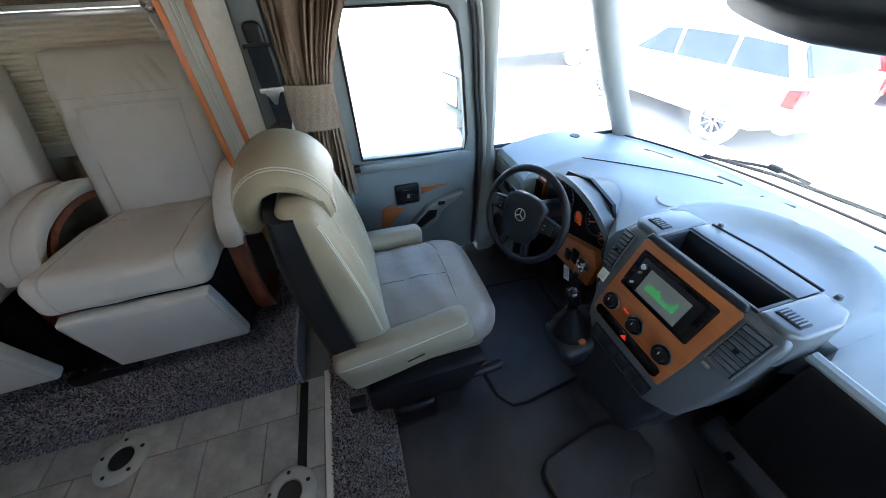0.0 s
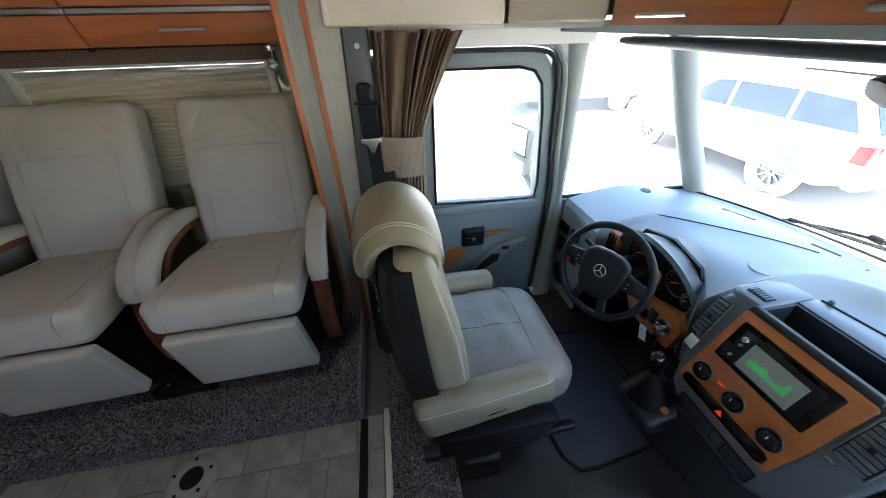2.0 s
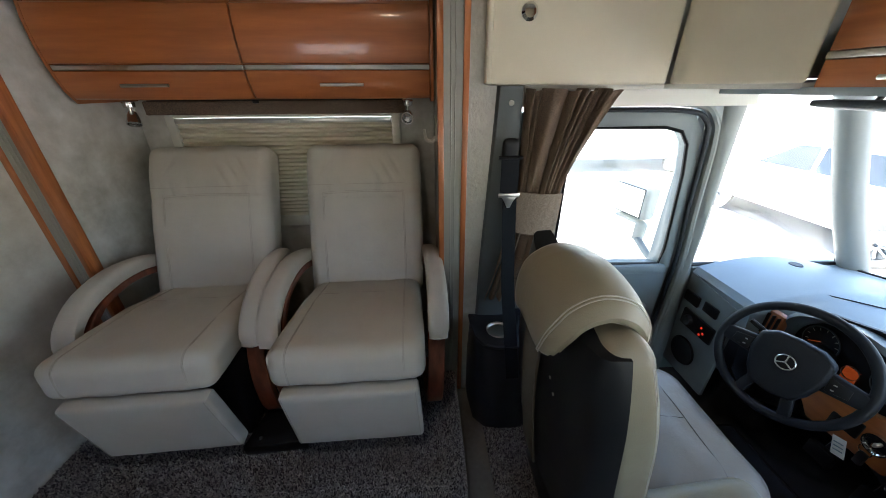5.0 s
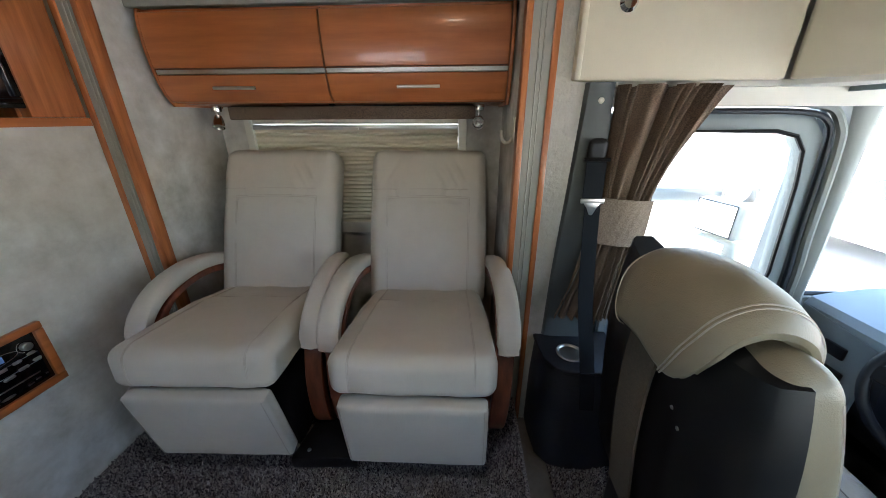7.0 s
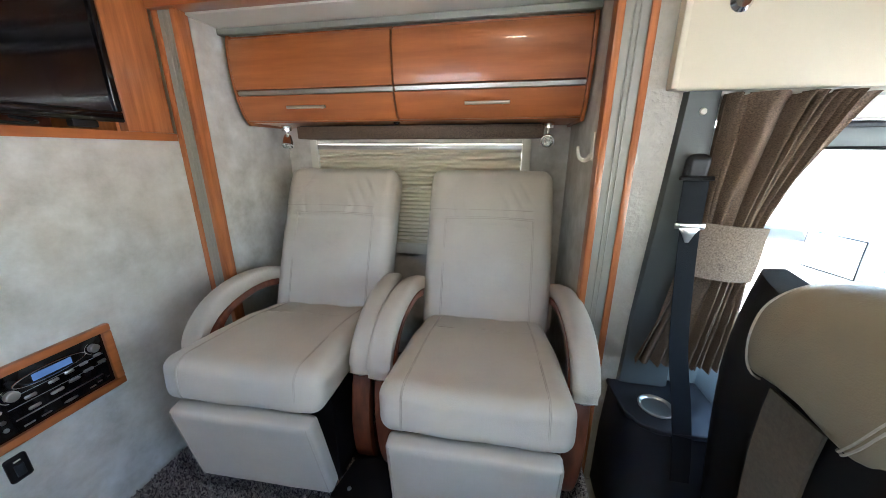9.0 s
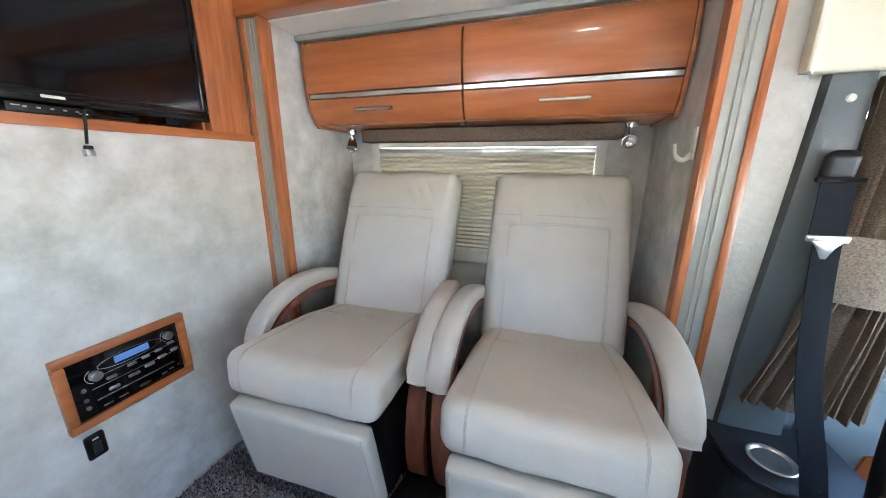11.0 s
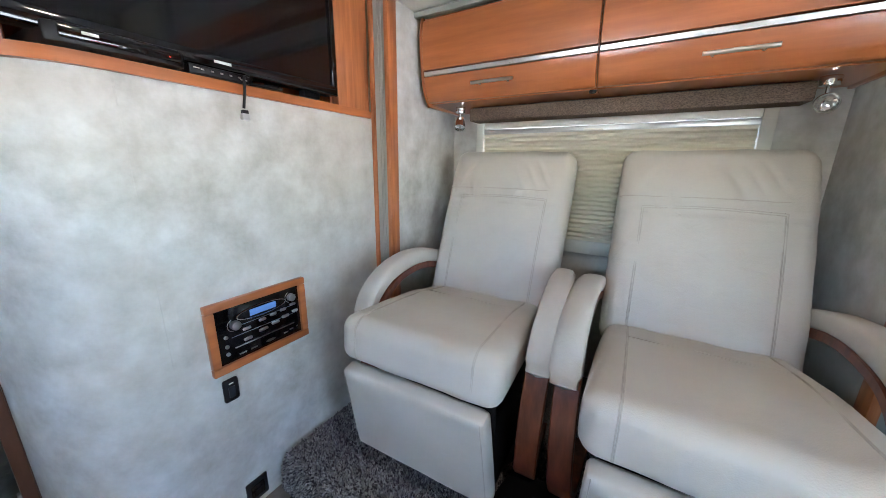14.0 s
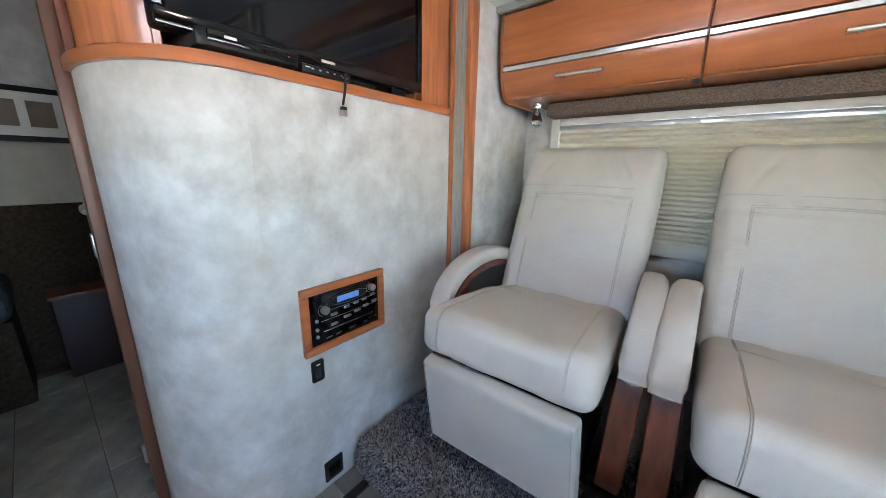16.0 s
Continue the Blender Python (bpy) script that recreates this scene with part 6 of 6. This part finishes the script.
gs_ = thing("gear_lever", (0.70, 0.13, 0.2), "black gear lever with a leather boot", "gear lever")
part("boot", lathe([(0.075, 0.0), (0.060, 0.03), (0.035, 0.08), (0.018, 0.12), (0.016, 0.13)], MV(0.70, 0.13, 0.27) @ RY(-12), 22), BLACK, gs_)
part("knob", pad(padmap((0.045, 0.042, 0.085), 0.02, (0.004, 0.003, 0)), MV(0.668, 0.134, 0.438) @ RY(-18), 10), GLOSS, gs_)
part("mount", pad(padmap((0.20, 0.17, 0.09), 0.03), MV(0.73, 0.115, 0.235) @ RY(-20), 10), DASH_DARK, gs_)
part("socket_cap", lathe([(0, 0.004), (0.010, 0.003), (0.013, 0)], MV(0.69, 0.055, 0.285) @ RY(-20), 16), WOOD, gs_)

# passenger side of the dash
gl = thing("glove_box", (0.95, -0.6, 0.3), "dark grey glove box and shelf ahead of the passenger", "glove box")
part("lid", prism([(0.915, 0.58), (0.93, 0.60), (0.97, 0.60), (0.97, 0.22), (0.93, 0.24), (0.905, 0.40)], "y", -0.96, -0.30, 0.012), BLACK, gl)
part("shelf_edge", tube([(0.925, -0.29, 0.615), (0.915, -0.60, 0.612), (0.93, -0.95, 0.61)], 0.014, 8), DASH, gl)
part("lower_strip", prism([(0.90, 0.19), (0.955, 0.25), (0.98, 0.20), (0.93, 0.14)], "y", -0.96, -0.26, 0.01), DASH_DARK, gl)
part("latch", box(0.895, 0.915, -0.36, -0.34, 0.20, 0.215, 0.004), GLOSS, gl)

# cab floor: mat, tunnel, pedals
fm = thing("floor_mat", (0.62, 0.3, 0.0), "dark grey rubber-backed driver's floor mat", "floor mat")
mo = [(0.40, 0.19), (0.415, 0.085), (0.455, 0.035), (0.52, 0.03), (0.78, 0.065), (0.82, 0.09), (0.86, 0.29), (0.86, 0.62), (0.46, 0.64), (0.40, 0.58)]
part("mat", prism(mo, "z", 0.0, 0.008, 0.004), MATFLOOR, fm)
part("edge", tube([(x, y, 0.008) for x, y in mo], 0.006, 6, closed=True), BLACK, fm)
tn = []
for i in range(15):
    x = 0.70 + 0.035 * i
    hgt = 0.20 * min(1, max(0, (x - 0.72) / 0.4)) ** 1.2
    tn.append([(x, CY + 0.32 * (k / 12 - 0.5) * 2, -0.001 + hgt * math.cos(math.pi * (k / 12 - 0.5)) ** 2) for k in range(13)])
step = [(0.44, -0.20), (0.47, -0.165), (0.69, -0.118), (0.76, -0.128), (0.83, -0.17), (0.84, -0.25), (0.80, -0.295), (0.70, -0.300), (0.665, -0.35), (0.64, -0.40), (0.46, -0.42)]
solid("cab_floor_step", prism(step, "z", -0.003, 0.030, 0.018, 4), RUBBER, "raised rounded step moulded in the dark rubber floor", "floor", "structure")
solid("cab_floor_rib", tube(spline([(0.86, 0.19, 0.004), (0.835, 0.07, 0.004), (0.84, -0.08, 0.004), (0.89, -0.18, 0.004), (0.99, -0.235, 0.004)], 8), 0.009, 8), RUBBER, "rounded rib in the rubber floor round the console's foot", "floor", "structure")
solid("cab_floor_seam", tube([(0.98, -0.235, 0.001), (0.86, -0.45, 0.001), (0.80, -0.75, 0.001)], 0.0025, 5), BLACK, "seam line in the dark rubber floor", "floor", "structure")
solid("cab_floor_hump", loft(tn), RUBBER, "moulded rubber hump of the cab floor", "floor", "structure")
pd = thing("pedals", (0.9, 0.38, 0.05), "black rubber-faced driver's pedals under the dash", "pedal")
part("brake_pedal", box(0.92, 0.945, 0.36, 0.44, 0.13, 0.19, 0.006, m=None), BLACK, pd)
part("accelerator", box(0.93, 0.95, 0.24, 0.29, 0.03, 0.18, 0.006), BLACK, pd)
part("arm", tube([(0.945, 0.40, 0.16), (1.02, 0.40, 0.36)], 0.012, 6), BLACK, pd)
part("arm", tube([(0.95, 0.265, 0.10), (1.02, 0.265, 0.36)], 0.012, 6), BLACK, pd)

# ---- outside ----
GZ = -0.95
solid("ground", box(-400, 400, -400, 400, GZ - 0.1, GZ), CONCRETE, "sunlit pale concrete lot", "ground", "structure")


def wiper(y0, s):
    """A wiper that lies along the foot of the windscreen."""
    root = thing("wiper", (1.66, y0, 0.6), "black windscreen wiper resting along the glass", "wiper", "windscreen wipers")
    part("arm", tube(spline([(1.60, y0, 0.585), (1.625, y0 - 0.14 * s, 0.618), (1.635, y0 - 0.28 * s, 0.645), (1.645, y0 - 0.40 * s, 0.640)], 5), 0.0065, 6), BLACK, root)
    part("blade", tube([(1.600, y0 - 0.02 * s, 0.600), (1.632, y0 - 0.30 * s, 0.628), (1.650, y0 - 0.66 * s, 0.636)], 0.0075, 6), BLACK, root)
    part("joint", pad(padmap((0.02, 0.05, 0.025), 0.008), MV(1.633, y0 - 0.28 * s, 0.648), 6), BLACK, root)


wiper(0.60, 1)
wiper(-0.12, 1)


def parked_car(at, turn, paint=None, label="white estate car parked in bright sun"):
    """A white estate car, its nose along local +x."""
    m0 = MV(*at) @ RZ(turn)
    root = thing("parked_car", (at[0], at[1], GZ), label, "car")
    paint = paint or CARPAINT
    body = [(-2.25, 0.45), (-2.28, 0.75), (-2.22, 1.0), (-1.2, 1.02), (0.9, 0.98), (1.9, 0.88), (2.22, 0.72), (2.25, 0.45), (1.85, 0.32), (-1.9, 0.32)]
    part("body", prism(body, "y", -0.88, 0.88, 0.07, 4, m=m0), paint, root)
    cab = [(-2.15, 0.98), (-1.85, 1.42), (-1.5, 1.50), (0.0, 1.50), (0.35, 1.44), (1.05, 0.98)]
    part("roof", prism(cab, "y", -0.74, 0.74, 0.06, 4, m=m0), paint, root)
    for s in (-1, 1):
        for q in ([(-1.98, 1.03), (-1.76, 1.38), (-1.15, 1.42), (-1.15, 1.03)], [(-1.08, 1.03), (-1.08, 1.42), (-0.18, 1.42), (-0.15, 1.03)], [(-0.08, 1.03), (-0.10, 1.42), (0.22, 1.40), (0.80, 1.03)]):
            part("side_window", prism(q, "y", s * 0.735, s * 0.748, m=m0), CARGLASS, root)
        for x in (-1.38, 1.36):
            w = part("wheel", lathe([(0.20, -0.10), (0.30, -0.11), (0.335, -0.08), (0.335, 0.08), (0.30, 0.11), (0.20, 0.10)], m0 @ MV(x, s * 0.80, 0.335) @ RX(90), 32), TYRE, root)
            part("rim", lathe([(0.21, 0.085), (0.205, 0.10), (0.19, 0.07), (0, 0.06)], m0 @ MV(x, s * 0.80, 0.335) @ RX(-90 * s), 32), SILVER, w)
            for k in range(10):
                part("spoke", tube([m0 @ MV(x, s * 0.80, 0.335) @ RX(-90 * s) @ Vector((0.03 * math.cos(k * 0.628), 0.03 * math.sin(k * 0.628), 0.09)), m0 @ MV(x, s * 0.80, 0.335) @ RX(-90 * s) @ Vector((0.19 * math.cos(k * 0.628), 0.19 * math.sin(k * 0.628), 0.09))], 0.016, 5), STEEL, w)
            part("wheel_arch", lathe([(0.345, 0.0), (0.40, 0.012), (0.42, 0.0)], m0 @ MV(x, s * 0.876, 0.36) @ RX(-90 * s), 32), paint, root)
        part("tail_light", box(-2.29, -2.12, s * 0.80 - 0.09, s * 0.80 + 0.09, 0.72, 0.95, 0.03, m=m0), REDLENS, root)
        part("door_handle", tube([m0 @ Vector((-0.85, s * 0.895, 0.86)), m0 @ Vector((-0.65, s * 0.895, 0.86))], 0.014, 6), paint, root)
    part("rear_window", prism([(-2.12, 1.04), (-1.90, 1.38), (-1.93, 1.40), (-2.17, 1.06)], "y", -0.62, 0.62, m=m0), CARGLASS, root)
    part("roof_rail", tube([m0 @ Vector((-1.7, -0.66, 1.52)), m0 @ Vector((0.0, -0.66, 1.53))], 0.018, 6), BLACK, root)
    part("bumper", box(-2.33, -2.15, -0.82, 0.82, 0.38, 0.62, 0.05, 3, m=m0), paint, root)
    return root


parked_car((6.52, 4.80, GZ), 90)

parked_car((10.8, 3.1, GZ), 84, REDPAINT, "red estate car parked behind the white one")
pv = thing("parked_trailer", (8.0, 10.2, GZ), "white travel trailer with a dark window", "trailer")
part("body", box(3.5, 12.0, 9.0, 11.4, GZ + 0.4, GZ + 3.0, 0.12, 3), CARPAINT, pv)
part("window", box(6.8, 7.75, 8.985, 9.02, 0.22, 0.98, 0.01), material("tinted_trailer_window", (0.10, 0.075, 0.06), 0.4), pv)
part("stripe", box(3.7, 11.8, 8.99, 9.005, -0.15, -0.05), DASH, pv)
for x in (6.9, 7.8):
    part("wheel", lathe([(0.0, -0.1), (0.30, -0.10), (0.34, -0.06), (0.34, 0.06), (0.30, 0.10), (0, 0.1)], MV(x, 9.12, GZ + 0.34) @ RX(90), 24), TYRE, pv)

# ---- floor tiles ----
TS, GAP = 0.205, 0.004
meshes = {}


def tile(x0, x1, y0, y1):
    key = (round(x1 - x0, 4), round(y1 - y0, 4))
    if key not in meshes:
        b = box(0, key[0], 0, key[1], -0.006, 0.0, 0.0012, 1)
        finish(b)
        me = bpy.data.meshes.new("tile")
        b.to_mesh(me)
        b.free()
        me.materials.append(TILE)
        meshes[key] = me
    ob = new("tile", meshes[key])
    ob.location = (x0, y0, random.uniform(-0.0004, 0.0004))
    ob.parent = floor


random.seed(7)
row = 0
y = 0.250 + TS
while y > -0.95:
    y0 = y - TS
    x = -0.24 + (0.0 if row % 2 else TS / 2)
    while x > -3.45:
        xa, xb = x - TS, x
        x -= TS
        xb = min(xb, -0.238)
        if xb - xa < 0.03 or (xa + xb) / 2 < -3.4:
            continue
        yb = min(y, 0.385 if xa > -1.72 else 0.30)
        if (xa + xb) / 2 < -1.80 and y0 + TS / 2 > -0.05:
            continue
        if yb - y0 < 0.03:
            continue
        tile(xa + GAP / 2, xb - GAP / 2, y0 + GAP / 2, yb - GAP / 2)
    y -= TS
    row += 1


# ---- carpet pile ----
def tufts(name, spots, label, r=0.0032, hgt=0.008):
    """Small leaning pile tufts, three faces each, on (place, normal) pairs."""
    rng = np.random.default_rng(3)
    P = np.array([p for p, n in spots])
    N = np.array([n for p, n in spots])
    k = len(P)
    A = np.cross(N, rng.normal(size=(k, 3)))
    A /= np.linalg.norm(A, axis=1)[:, None]
    B = np.cross(N, A)
    h = hgt * rng.uniform(0.6, 1.25, (k, 1))
    tip = P + N * h + (A * rng.normal(size=(k, 1)) + B * rng.normal(size=(k, 1))) * 0.0032
    rr = r * rng.uniform(0.8, 1.3, (k, 1))
    base = [P - N * 0.002 + rr * (A * math.cos(t) + B * math.sin(t)) for t in (0, 2.094, 4.189)]
    top = [tip + 0.45 * rr * (A * math.cos(t) + B * math.sin(t)) for t in (0, 2.094, 4.189)]
    verts = np.stack(base + top, 1).reshape(-1, 3)
    o = (np.arange(k) * 6)[:, None]
    quads = np.concatenate([o + np.array(q) for q in ((0, 1, 4, 3), (1, 2, 5, 4), (2, 0, 3, 5))])
    tris = o + np.array((3, 4, 5))
    me = bpy.data.meshes.new(name)
    me.from_pydata(verts.tolist(), [], quads.tolist() + tris.tolist())
    me.materials.append(PILE)
    ob = new(name, me)
    return tagged(ob, label, "carpet", kind="stuff")


PILE = bpy.data.materials.new("carpet_pile")
PILE.use_nodes = True
pt = PILE.node_tree
pb = pt.nodes["Principled BSDF"]
pb.inputs["Roughness"].default_value = 0.95
pb.inputs["Specular IOR Level"].default_value = 0.1
geo = pt.nodes.new("ShaderNodeNewGeometry")
ramp = pt.nodes.new("ShaderNodeValToRGB")
ramp.color_ramp.interpolation = "CONSTANT"
ramp.color_ramp.elements[0].color = (0.060, 0.056, 0.062, 1)
for pos, c in ((0.30, (0.125, 0.116, 0.120)), (0.55, (0.20, 0.183, 0.178)), (0.80, (0.31, 0.285, 0.27))):
    e = ramp.color_ramp.elements.new(pos)
    e.color = (*c, 1)
ramp.color_ramp.elements[-1].color = (0.31, 0.285, 0.27, 1)
pt.links.new(geo.outputs["Random Per Island"], ramp.inputs[0])
pt.links.new(ramp.outputs[0], pb.inputs["Base Color"])
rng = np.random.default_rng(5)
spots = []
D = 0.0062
for i in range(int(1.43 / D)):
    for j in range(int(0.50 / D)):
        x, y = -1.75 + D * (i + rng.uniform(-0.4, 0.4)), 0.418 + D * (j + rng.uniform(-0.4, 0.4))
        spots.append(((x, y, PZ), (0, 0, 1)))
    for j in range(int(PZ / D) + 3):
        k = (j + rng.uniform(-0.4, 0.4)) * D
        x = -1.75 + D * (i + rng.uniform(-0.4, 0.4))
        if k < 0.085:
            spots.append(((x, 0.3775 + 0.006 * k / 0.085, max(0.002, k)), (0, -1, 0.05)))
        else:
            a = min(1.0, (k - 0.085) / 0.045) * math.pi / 2
            spots.append(((x, 0.425 - 0.040 * math.cos(a), PZ - 0.032 + 0.032 * math.sin(a)), (0, -math.cos(a), math.sin(a))))
tufts("carpet_pile", spots, "speckled grey and brown carpet pile on the platform")
spots = []
for i in range(int(0.225 / D)):
    for j in range(int(1.15 / D)):
        spots.append(((-0.208 + D * (i + rng.uniform(-0.4, 0.4)), -0.40 + D * (j + rng.uniform(-0.4, 0.4)), 0.012), (0, 0, 1)))
tufts("carpet_pile_strip", spots, "speckled grey carpet pile behind the driver's seat")
